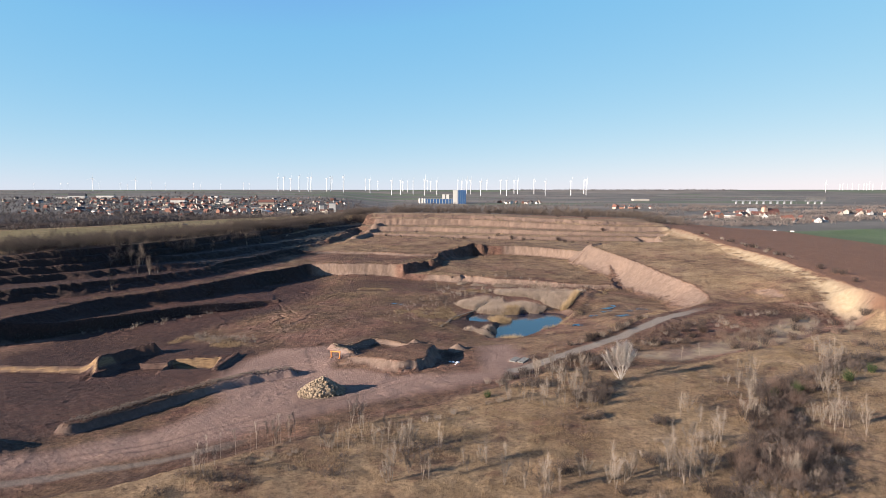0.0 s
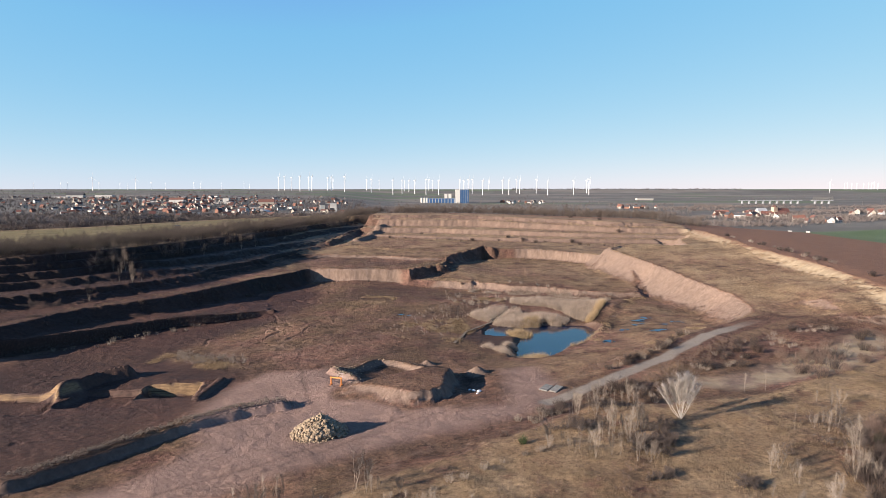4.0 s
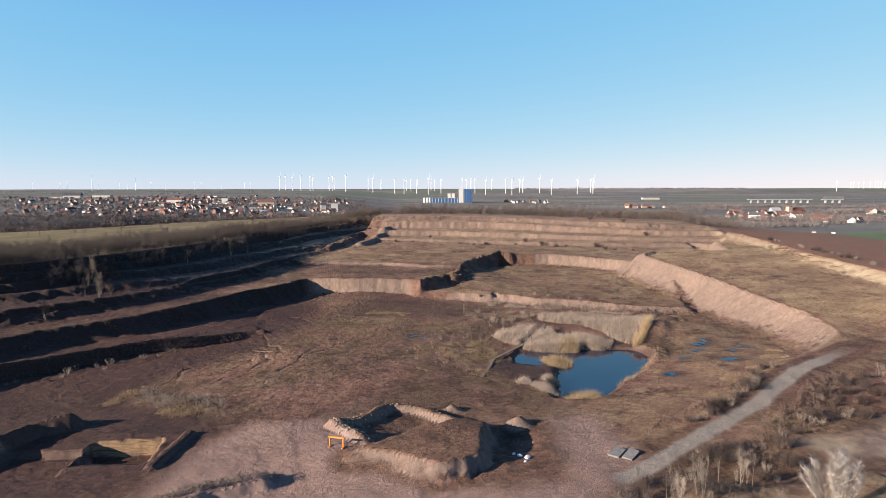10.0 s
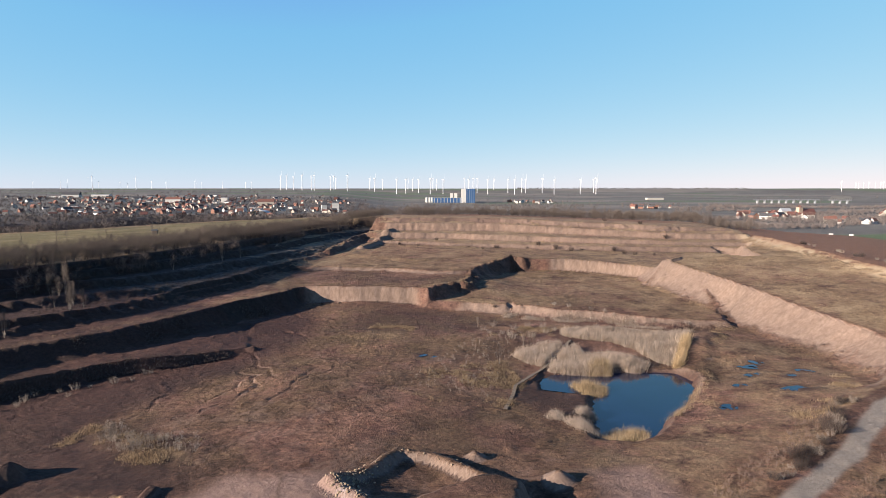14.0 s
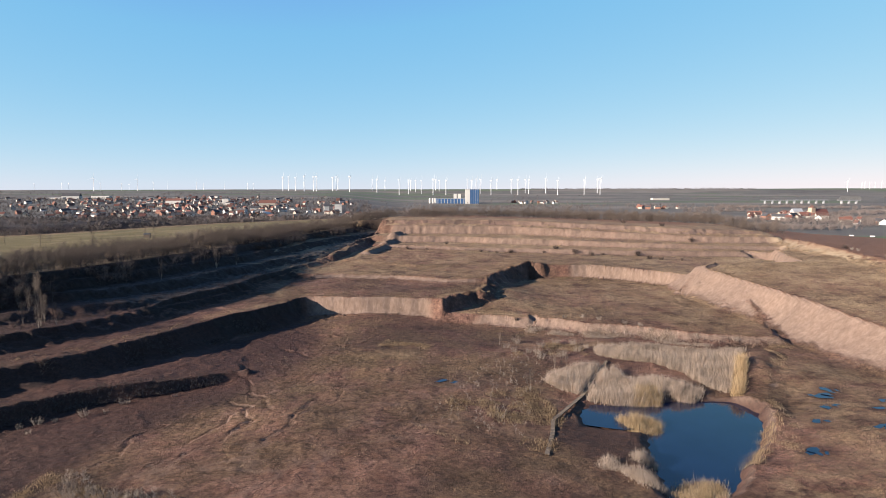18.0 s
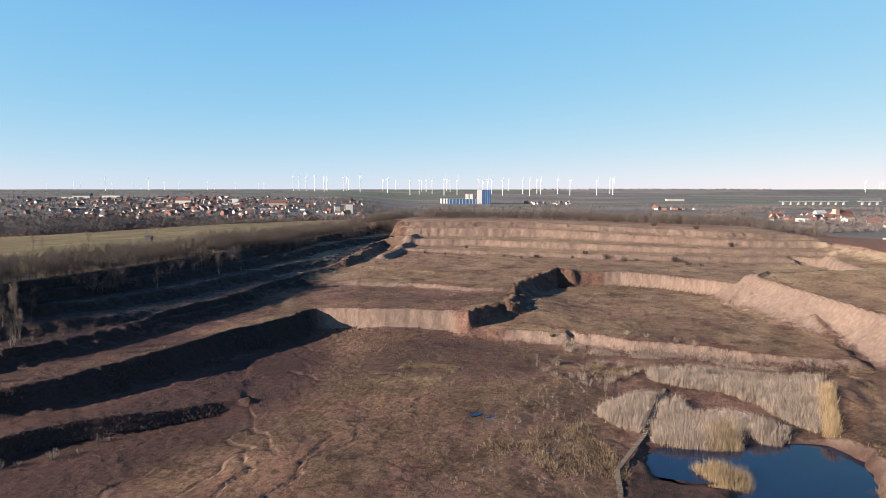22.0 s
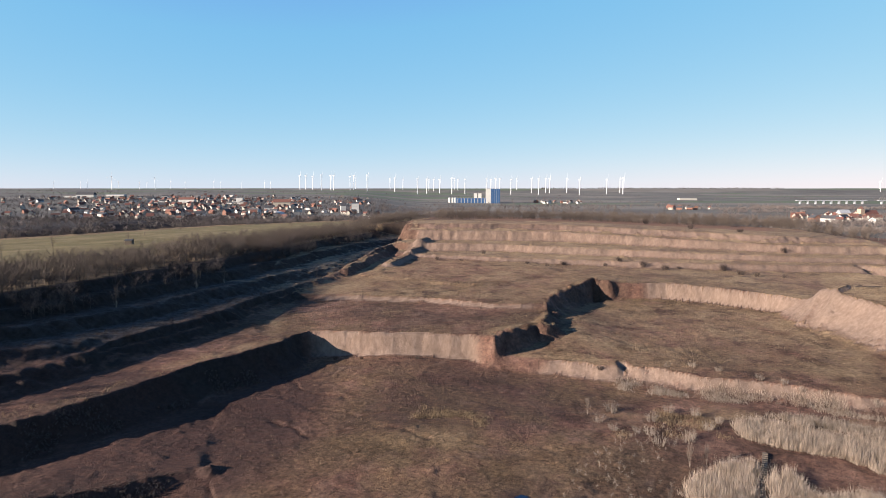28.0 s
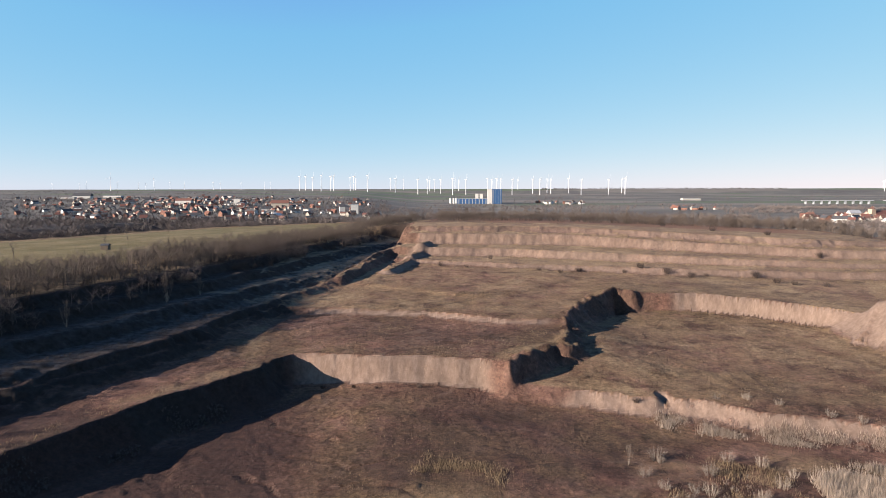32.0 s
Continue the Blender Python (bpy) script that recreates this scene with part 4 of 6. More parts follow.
def bare_wood(name, pts, material, label, seed, high, limbs, twigs, thick=0.03, category="woods", round_=0.36):
    """One object of uncountable bare trees or bushes: stems, limbs and fine twigs."""
    dice, base = np.random.default_rng(seed), rooted(pts)
    n, h = len(base), high * np.random.default_rng(seed + 1).uniform(0.5, 1.15, len(base))
    lean = np.stack([dice.normal(0, 0.06, n) * h, dice.normal(0, 0.06, n) * h, 0.8 * h], -1)
    s0, s1 = base - (0, 0, 0.4), base + lean
    f = dice.uniform(0.08, 0.85, (n, limbs))
    a = dice.uniform(0, 2 * np.pi, (n, limbs))
    ln = h[:, None] * round_ * dice.uniform(0.6, 1.2, (n, limbs)) * (1.1 - 0.55 * f)
    l0 = base[:, None] + lean[:, None] * f[..., None]
    up = dice.uniform(0.45, 1.1, (n, limbs))
    l1 = l0 + ln[..., None] * np.stack([np.cos(a), np.sin(a), up], -1)
    l0, l1, ln, lh = l0.reshape(-1, 3), l1.reshape(-1, 3), ln.ravel(), np.repeat(h, limbs)
    m = len(l0) * twigs
    q0 = np.repeat(l0, twigs, 0) + (np.repeat(l1 - l0, twigs, 0)) * dice.uniform(0.25, 1.0, m)[:, None]
    way = dice.normal(0, 0.7, (m, 3)) + (0, 0, 0.75)
    q1 = q0 + way * (np.repeat(ln, twigs) * dice.uniform(0.3, 0.7, m))[:, None]
    foot, tip = np.concatenate([s0, s0, l0, q0]), np.concatenate([s1, s1, l1, q1])
    r = np.concatenate([0.013 * h, 0.013 * h, thick * 0.9 + 0.004 * lh, np.full(m, thick)])
    return tagged(new(name, slivers(name, foot, tip, r, material, dice)), label, category, kind="stuff")


R = random.Random(11)
REED_FRONT = [(7, 308), (11, 301), (17, 296.5), (20, 300), (26, 312), (28.5, 319.5), (20, 318.5), (12, 314)]
REED_MID = [(17, 293), (24.5, 290.5), (34.5, 290), (38.5, 296), (45, 292), (50, 298), (47, 301), (40, 308), (31, 307), (30, 316), (26, 310)]
REED_BACK = [(27.5, 334), (33, 328), (44, 322), (50, 313), (52, 304), (57, 298), (66, 314), (73, 327), (61, 327.5), (48, 333.5), (36.5, 343.5), (30, 340)]
REED_STRIP = [(40, 346), (50, 344), (60, 335), (76, 334), (75, 329), (60, 330), (50, 337)]
tufts("reed_bed", clear_of_walkway(scatter(R, REED_FRONT, 1300)), M_REED, "tall dry greyish reeds beside the walkway", 2.7, 0.5, 15, 1, "reeds", 0.045)
tufts("reed_bed", clear_of_walkway(scatter(R, REED_BACK, 2900)), M_REED, "tall dry pale reeds in a long back row", 2.4, 0.45, 14, 2, "reeds", 0.05)
tufts("reed_bed", clear_of_walkway(scatter(R, REED_MID, 1900)), M_REED, "tall dry greyish reeds standing behind the pond", 2.5, 0.5, 15, 12, "reeds", 0.045)
tufts("reed_bed", scatter(R, REED_STRIP, 700), M_REED, "narrow strip of pale reeds below the scarp", 2.0, 0.5, 14, 13, "reeds", 0.05)
GOLD = [[(29, 290), (35.3, 290), (37.5, 299), (31, 299)], [(56.4, 294), (58.8, 294), (70, 316.5), (68, 318.5)], [(21, 280.5), (23, 274.5), (26.3, 270), (30, 272), (31, 278), (27, 282.5)],
        [(21.3, 239.5), (23, 244.7), (28, 245.5), (33.5, 245), (30, 238), (24, 237)]]
for k, poly in enumerate(GOLD):
    tufts("golden_reeds", scatter(R, poly, 330), M_GOLD, "clump of golden dry reeds at the water's edge", 3.0, 0.4, 15, 20 + k, "reeds", 0.045)
SHORE = [(8, 248.5), (14, 252.5), (22, 256), (23.3, 249.4), (21.2, 240.5), (17, 239), (13.8, 246)]
tufts("shore_reeds", scatter(R, SHORE, 420, 5.0), M_REED, "thin dry reeds along the near shore", 1.5, 0.7, 13, 3, "reeds", 0.032)
tufts("shore_reeds", scatter(R, [(39, 252), (46, 262), (52, 272), (55, 270), (49, 259), (42, 249)], 110, 5.0), M_STRAW, "grey reeds leaning over the pond's bank", 1.7, 0.7, 14, 14, "reeds", 0.03)
BANK = [(46, 252), (56, 270), (62, 287), (76, 318), (92, 346), (97, 342), (80, 314), (66, 284), (60, 268), (50, 250)]
tufts("bank_grass", scatter(R, BANK, 420, 6.0), M_STRAW, "pale dry stalks on the dyke beside the pond", 0.6, 0.8, 9, 4)
LOWSCARP = [(10, 372), (30, 365), (60, 355), (80, 345), (78, 336), (50, 350), (28, 358), (10, 364)]
tufts("scarp_grass", scatter(R, LOWSCARP, 1000, 7.0), M_REED, "dry brush at the foot of the low scarp", 1.2, 0.8, 9, 5)
MARSH = [(-28, 268), (-20, 300), (-6, 322), (4, 300), (8, 280), (2, 256), (-14, 256)]
tufts("dry_tufts", scatter(R, MARSH, 1100, 9.0), M_STRAW, "straw-coloured tufts scattered over the damp pit floor", 0.9, 0.5, 9, 6)
for k, (poly, count) in enumerate([([(-50, 322), (-42, 345), (-26, 340), (-32, 322)], 200), ([(-104, 252), (-85, 240), (-70, 236), (-64, 222), (-85, 224), (-104, 236)], 420),
                                   ([(0, 330), (8, 350), (26, 348), (26, 332)], 260), ([(60, 232), (76, 262), (100, 280), (112, 276), (84, 246)], 260)]):
    tufts("dry_tufts", scatter(R, poly, count, 7.0), M_STRAW, "patch of straw-coloured grass on bare clay", 0.8, 0.7, 12, 40 + k)
FG_NEAR = [(-90, 88), (-56, 101), (-33, 117), (-16, 129), (12, 152), (34, 170), (60, 172), (110, 200), (140, 190), (120, 90), (60, 84), (-60, 84)]
tufts("meadow_grass", scatter(R, FG_NEAR, 12000, 4.0), M_STRAW, "long dry winter grass on the slope above the pit", 0.55, 0.8, 11, 7, "grass", 0.022)
LEDGE = [(-158, 268), (-148, 288), (-131, 304), (-110, 337), (-98, 372), (-104, 372), (-118, 337), (-140, 306), (-162, 275)]
tufts("ledge_grass", scatter(R, LEDGE, 260, 9.0), M_STRAW, "dry grass along the edge of the haul ledge", 0.6, 0.6, 5, 8)

# young birches and shrubs on the slope in front
birch = [fan_tree("birch_sapling", 100 + k, h, w, n, 95, M_SAPLING, M_SAPLING, "slender bare young birch with fine grey twigs", "tree", 0.032, 0.85, 0.014, 1.3) for k, (h, w, n) in enumerate(((6.0, 0.1, 1), (7.0, 2.4, 4), (5.0, 2.6, 5), (5.5, 1.6, 3)))]
for b in birch:
    tagged(b, group="young birches on the slope")
SPOTS = [(-14, 119, 6, 5), (-21, 119, 5, 5), (-7, 119, 6, 5), (-2, 119, 4, 4), (-30, 127, 3, 5), (-42, 108, 4, 5), (-15, 130, 5, 6), (20, 147, 7, 5), (31, 152, 9, 6), (36, 155, 6, 5),
         (31, 142, 5, 5), (44, 106, 10, 6), (83, 129, 7, 5), (57, 134, 4, 5), (31, 105, 8, 6), (17, 101, 8, 6), (49, 119, 6, 6), (77, 157, 7, 6), (69, 134, 6, 5), (96, 150, 6, 6), (26, 168, 8, 6),
         (60, 104, 8, 7), (104, 160, 7, 7), (38, 176, 7, 6), (-5, 104, 5, 6), (8, 110, 5, 6), (115, 178, 7, 8), (88, 170, 4, 6)]
for cx, cy, count, wide in SPOTS:
    for _ in range(count + 1):
        put(R.choice(birch), cx + R.gauss(0, wide * 0.45), cy + R.gauss(0, wide * 0.35), R.uniform(0.6, 1.15), rnd=R)
for x, y in [(-44.3, 112.4), (-43.5, 114.7), (-42.1, 117.9), (-36.8, 119.9), (-36.9, 123.9), (-35, 125.7), (-33.9, 125.1), (-31.3, 128.5), (-30.1, 128.5), (-39.7, 119.6), (72.5, 185), (77.5, 184.6)]:
    put(birch[0], x, y, R.uniform(0.8, 1.05), rnd=R)
for x, y in [(105.5, 168.3), (107.9, 168.3), (44, 104.8), (46, 107), (30.1, 100.8), (18.1, 99.6), (54, 118.4), (71.4, 140.3), (72.5, 142), (81.8, 125.6), (87.1, 123.7), (84.8, 127.5), (56, 120), (42, 102)]:
    put(birch[1], x, y, R.uniform(0.9, 1.3), rnd=R)
for b in birch:
    shed(b)
willow = fan_tree("white_tree", 210, 11.0, 10.0, 22, 300, M_PALE, M_PALE, "broad bare tree with whitish fanned branches", "tree", 0.045, 0.72, 0.022, 1.6)
put(willow, 48, 162.5, 0.98, rnd=R)
shed(willow)

shrub_kinds = []
for k, (h, w, n, mat, label) in enumerate([(3.2, 4.5, 80, M_DARKTWIG, "dense dark leafless thorn shrub"), (2.6, 3.4, 34, M_SAPLING, "bare grey-brown shrub with thin stems"), (1.8, 2.6, 28, M_SAPLING, "low bare brown bush on clay"), (4.2, 5.5, 90, M_BROWNBRUSH, "large dark leafless thicket bush")]):
    ob = new("shrub", shrub_mesh(300 + k, h, w, n, mat))
    shrub_kinds.append(tagged(ob, label, "shrub", "shrubs round the pit"))


def shrubs(poly, count, kinds, low=0.7, high=1.2):
    for x, y in scatter(R, poly, count):
        put(shrub_kinds[R.choice(kinds)], x, y, R.uniform(low, high), rnd=R)


shrubs([(50, 104), (62, 118), (66, 132), (77, 150), (97, 163), (101, 156), (84, 144), (75, 130), (71, 114), (60, 98)], 55, (0, 3, 0), 0.7, 1.15)
shrubs([(40, 206), (58, 222), (78, 246), (86, 250), (62, 222), (44, 204)], 34, (1, 2, 0), 0.6, 1.0)
shrubs([(40, 188), (60, 200), (90, 232), (120, 250), (140, 250), (100, 220), (70, 196)], 45, (1, 2, 0), 0.6, 1.1)
shrubs([(16, 166), (36, 182), (52, 178), (60, 184), (44, 196), (30, 186), (10, 168)], 40, (0, 1, 2), 0.6, 1.1)
shrubs([(40, 90), (80, 100), (84, 118), (50, 128), (20, 108)], 26, (0, 1, 2), 0.5, 1.0)
shrubs([(90, 186), (130, 205), (170, 240), (140, 240), (100, 215)], 24, (1, 1, 0), 0.7, 1.3)
shrubs([(-50, 106), (-10, 130), (20, 150), (10, 140), (-30, 112)], 22, (1, 2), 0.4, 0.8)
for x, y in [(25, 374.5), (32, 374.5), (46, 364), (51, 361), (54, 358), (38, 371), (68, 350), (80, 346), (93.8, 221.3), (106, 210.3), (108, 200.4), (129, 221.4), (114, 191.3), (131, 195.7), (104, 214), (124, 200), (118, 208), (98, 216), (135, 212)]:
    put(shrub_kinds[3 if y < 300 else 1], x, y, R.uniform(0.6, 0.95), rnd=R)
for x, y, s in [(-23, 548, 0.8), (8.8, 519, 0.7), (17.7, 523, 0.9), (45.4, 519.5, 1.0), (56.6, 516, 1.1), (65, 509, 1.1), (93, 508, 1.2), (96, 495, 1.0), (101.4, 491, 0.9), (112, 487.6, 0.7), (-1, 524, 0.6), (38, 519, 0.6), (73, 512, 0.6), (94, 648, 1.2), (110, 605, 1.2), (131, 581, 1.0), (136, 537, 1.0), (-35, 532, 0.7), (-48, 538, 0.8), (-47, 384, 0.45), (-64, 384, 0.35), (-58, 383, 0.3), (6, 374.5, 0.5), (-72, 384, 0.4)]:
    put(shrub_kinds[0], x, y, s, rnd=R)
shrubs([(-98, 250), (-88, 240), (-72, 234), (-70, 226), (-90, 230)], 12, (1, 2), 0.8, 1.4)
shrubs([(-152, 252), (-135, 268), (-118, 286), (-92, 304), (-88, 300), (-116, 278), (-134, 260)], 16, (2, 1), 0.6, 1.0)
shrubs([(-4, 338), (2, 352), (20, 350), (30, 340), (16, 322), (2, 324)], 14, (1, 2), 0.8, 1.3)
shrubs([(172, 262), (179, 300), (184, 345), (186, 395), (192, 470), (196, 470), (192, 395), (190, 345), (185, 300), (178, 262)], 28, (0, 2, 1), 0.7, 1.1)
ever = new("evergreen_bush", shrub_mesh(330, 3.5, 3.6, 90, M_EVER))
tagged(ever, "dark green evergreen bush among bare shrubs", "shrub")
for x, y, s in [(80.6, 146.4, 0.9), (87.8, 150.4, 1.0), (105.7, 158.8, 1.0), (115.8, 165, 0.9), (12, 150, 0.6)]:
    put(ever, x, y, s, rnd=R)
shed(ever)
for ob in shrub_kinds:
    shed(ob)

# woods along the crest of the hill and the belt behind the field
woods = [tree("bare_tree", 400 + k, h, 0.2, M_BARK, M_TWIG, "leafless grey-brown deciduous tree", "tree", spread_by=0.75, droop=0.35, gather=2) for k, h in enumerate((8.5, 10.0, 7.0))]
for w in woods:
    tagged(w, group="trees along the pit edge")
CREST = [(-230, 300), (-186, 322), (-166, 362), (-150, 406), (-135, 472), (-121, 530), (-102, 600), (-80, 685), (-62, 740), (-92, 720), (-122, 620), (-146, 530), (-166, 460), (-186, 404), (-208, 360), (-260, 330)]
for x, y in scatter(R, CREST, 90):
    put(R.choice(woods), x, y, R.uniform(0.55, 0.95), rnd=R)


def thicket(name, pts, material, label, seed, high, blades, wide=0.03):
    """Bare trees or bushes with about so many blades each."""
    limbs = max(4, round(math.sqrt(blades * 1.4)))
    bare_wood(name, pts, material, label, seed, high, limbs, max(2, round(blades / limbs)), wide)


thicket("hill_woods", scatter(R, CREST, 1700), M_TWIG, "dense bare woods along the hill crest", 61, 8.5, 110, 0.03)
thicket("hill_fringe", scatter(R, [(px - 26, py + 6) for px, py in CREST], 800, 22.0), M_TWIG, "loose bare bushes where woods meet the meadow", 66, 4.5, 80, 0.03)
SLOPE = [(-205, 300), (-165, 330), (-148, 372), (-136, 412), (-122, 470), (-106, 540), (-92, 600), (-78, 660), (-88, 680), (-112, 600), (-134, 500), (-156, 404), (-178, 350), (-215, 320)]
BRUSH = [[(-30, 108), (-10, 122), (4, 118), (-6, 104)], [(24, 128), (44, 142), (54, 134), (36, 118)], [(58, 140), (70, 160), (90, 170), (84, 150)], [(36, 96), (60, 100), (64, 112), (44, 114)], [(-60, 98), (-44, 108), (-30, 104), (-44, 94)], [(100, 170), (126, 196), (150, 215), (140, 190)], [(8, 156), (30, 174), (44, 170), (24, 156)]]
for k, poly in enumerate(BRUSH):
    thicket("slope_brush", scatter(R, poly, 150, 6.0), M_THORN, "low dark brown thorn brush in dry grass", 70 + k, 1.5, 50, 0.02)
thicket("grey_brush", scatter(R, [(14, 150), (34, 172), (56, 170), (60, 160), (40, 142)], 330, 8.0), M_THORN, "grey-brown brush round the white tree", 90, 2.2, 60, 0.02)
thicket("thorn_thicket", scatter(R, [(80, 156), (75, 142), (58, 116), (47, 96), (66, 96), (74, 115), (79, 134), (88, 154)], 420), M_THORN, "dense dark thorn thicket running down the slope", 100, 3.0, 90, 0.022)
thicket("thorn_thicket", scatter(R, [(80, 156), (88, 154), (112, 164), (130, 182), (118, 180), (98, 166)], 200), M_THORN, "dark bare thicket along the edge of the hollow", 101, 2.8, 80, 0.022)
thicket("verge_brush", scatter(R, [(36, 186), (60, 207), (88, 236), (96, 234), (70, 203), (46, 182)], 260), M_BROWNBRUSH, "brown leafless brush along the road verge", 91, 1.8, 70, 0.018)
thicket("verge_brush", scatter(R, [(34, 200), (56, 220), (80, 246), (76, 250), (52, 224), (30, 204)], 190), M_BROWNBRUSH, "brown leafless brush between road and pond", 92, 1.4, 60, 0.018)
thicket("hollow_brush", scatter(R, [(96, 190), (130, 212), (160, 238), (150, 250), (110, 225), (90, 205)], 260, 9.0), M_BROWNBRUSH, "reddish-brown brush in the hollow by the road", 93, 2.4, 80, 0.02)
thicket("berm_brush", scatter(R, [(-90, 142), (-78, 156), (-66, 172), (-52, 182), (-42, 186), (-42, 183), (-56, 176), (-68, 163), (-82, 142)], 1000), M_SAPLING, "low grey-brown weeds covering the earth bank", 94, 1.0, 50, 0.022)
thicket("slope_brush", scatter(R, [(-60, 96), (0, 128), (40, 150), (90, 160), (120, 150), (90, 92), (0, 86)], 700, 9.0), M_BROWNBRUSH, "thin brown brush scattered through the dry grass", 95, 1.2, 40, 0.016)
thicket("ledge_face_brush", scatter(R, [(-165, 240), (-150, 258), (-133, 275), (-118, 292), (-101, 301), (-88, 309), (-88, 306), (-102, 297), (-119, 287), (-134, 270), (-151, 254), (-162, 236)], 900), M_THORN, "dark brush on the low ledge face", 96, 1.3, 40, 0.025)
thicket("ledge_face_brush", scatter(R, [(-165, 266), (-149, 287), (-131, 303), (-110, 336), (-101, 356), (-90, 372), (-86, 366), (-97, 350), (-106, 331), (-127, 298), (-144, 281), (-158, 260)], 800, 7.0), M_THORN, "dark brush and roots on the high ledge face", 102, 0.9, 40, 0.025)
thicket("floor_brush", scatter(R, [(-98, 252), (-86, 240), (-70, 236), (-68, 228), (-88, 230), (-100, 242)], 110), M_SAPLING, "grey bare bushes among straw grass", 97, 2.6, 40, 0.02)
thicket("marsh_brush", scatter(R, [(-26, 272), (-16, 306), (0, 330), (20, 345), (10, 320), (4, 296), (-4, 262)], 170), M_SAPLING, "thin grey bushes on the damp floor", 98, 1.9, 30, 0.02)
thicket("scarp_brush", scatter(R, [(8, 372), (34, 364), (72, 346), (92, 340), (90, 336), (60, 346), (30, 358), (8, 367)], 150), M_BROWNBRUSH, "bare bushes along the foot of the scarp", 99, 2.0, 34, 0.024)
thicket("slope_woods", scatter(R, SLOPE, 420, 18.0), M_THORN, "bare trees standing on the shaded hillside", 67, 6.5, 90, 0.03)
thicket("hill_thicket", scatter(R, SLOPE, 1000, 14.0), M_DARKTWIG, "dark bare thicket on the shaded hillside", 62, 2.8, 70)
thicket("ledge_brush", scatter(R, [(-158, 300), (-140, 330), (-126, 357), (-112, 382), (-100, 441), (-88, 500), (-96, 500), (-112, 441), (-126, 382), (-140, 357), (-160, 320)], 260), M_DARKTWIG, "low dark brush on the hillside steps", 63, 1.6, 24)
pale = fan_tree("poplar", 440, 11.5, 5.0, 8, 80, M_SAPLING, M_TWIG, "pale slender bare poplar on the dark slope", "tree", 0.05, 0.85, 0.018, 1.3)
tagged(pale, group="pale poplars on the slope")
for x, y, s in [(-160, 336, 0.9), (-163, 341, 0.8), (-154, 330, 0.8), (-150, 322, 0.9), (-157, 324, 0.7), (-165, 334, 0.7), (-152, 327, 0.6), (-159, 330, 0.7), (-147, 325, 0.7), (-130, 420, 0.9), (-131, 423, 0.9), (-156, 296, 0.8), (-170, 345, 0.9), (-140, 385, 0.7), (-148, 318, 0.8), (-126, 436, 0.6), (2, 299, 0.62), (-3, 345, 0.4), (12, 318, 0.45), (14, 316, 0.4), (16, 320, 0.4)]:
    put(pale, x, y, s, rnd=R)
shed(pale)
BELT = [(-60, 742), (40, 742), (84, 735), (140, 700), (190, 660), (210, 640), (240, 625), (250, 640), (215, 665), (150, 725), (90, 760), (-60, 765)]
for x, y in scatter(R, BELT, 90):
    put(R.choice(woods), x, y, R.uniform(0.8, 1.2), rnd=R)
thicket("field_belt", scatter(R, BELT, 800), M_TWIG, "belt of bare trees behind the ploughed field", 64, 10.5, 80, 0.05)
thicket("belt_undergrowth", scatter(R, BELT, 400), M_DARKTWIG, "dark undergrowth of the tree belt", 65, 3.5, 24)
for x, y in [(-240, 470), (-252, 480), (-300, 520), (-230, 560), (-216, 470), (-335, 560), (-262, 640), (-350, 690), (-300, 720), (-280, 735)]:
    put(R.choice(woods), x, y, R.uniform(0.6, 1.0), rnd=R)
for w in woods:
    shed(w)
# small weeds and clods over the bare floor
for k, (poly, count, mat, label) in enumerate([([(-84, 250), (-80, 312), (-92, 340), (-80, 372), (-20, 380), (6, 370), (0, 260), (-30, 236)], 700, M_STRAW, "sparse straw-coloured weeds over the bare pit floor"),
                                             ([(-80, 392), (-24, 386), (-6, 424), (-60, 434)], 700, M_STRAW, "sparse dry weeds on the first terrace"),
                                             ([(-6, 390), (30, 370), (70, 355), (98, 360), (96, 430), (40, 462), (10, 436)], 1500, M_STRAW, "sparse dry weeds on the middle terrace"),
                                             ([(-84, 444), (0, 432), (20, 470), (60, 478), (110, 440), (150, 500), (90, 505), (-80, 545)], 2200, M_STRAW, "thin dry grass on the upper terrace"),
                                             ([(122, 272), (122, 300), (116, 365), (106, 436), (150, 500), (176, 480), (170, 390), (168, 320), (158, 250)], 3200, M_STRAW, "dry grass over the sandy plateau"),
                                             ([(-70, 550), (30, 530), (170, 508), (190, 530), (60, 590), (-60, 604)], 1500, M_STRAW, "dry grass on the far steps"),
                                             ([(60, 196), (100, 240), (150, 262), (150, 232), (100, 205)], 1100, M_STRAW, "dry grass in the hollow beside the road")]):
    tufts("weeds", scatter(R, poly, count, 8.0), mat, label, 0.45, 0.5, 4, 80 + k)


# ---- things in the pit ----
def bevelled_box(s, x0, x1, y0, y1, z0, z1, c):
    """A box with its upright and top edges cut."""
    k = len(s.v)
    for z, i in ((z0, 0.0), (z1 - c, 0.0), (z1, c)):
        for x, y in ((x0 + i + c, y0 + i), (x1 - i - c, y0 + i), (x1 - i, y0 + i + c), (x1 - i, y1 - i - c), (x1 - i - c, y1 - i), (x0 + i + c, y1 - i), (x0 + i, y1 - i - c), (x0 + i, y0 + i + c)):
            s.v.append((x, y, z))
    for r in (0, 8):
        for i in range(8):
            j = (i + 1) % 8
            s.f.append((k + r + i, k + r + j, k + r + 8 + j, k + r + 8 + i))
    s.f.append(tuple(k + 16 + i for i in range(8)))
    s.f.append(tuple(k + 7 - i for i in range(8)))


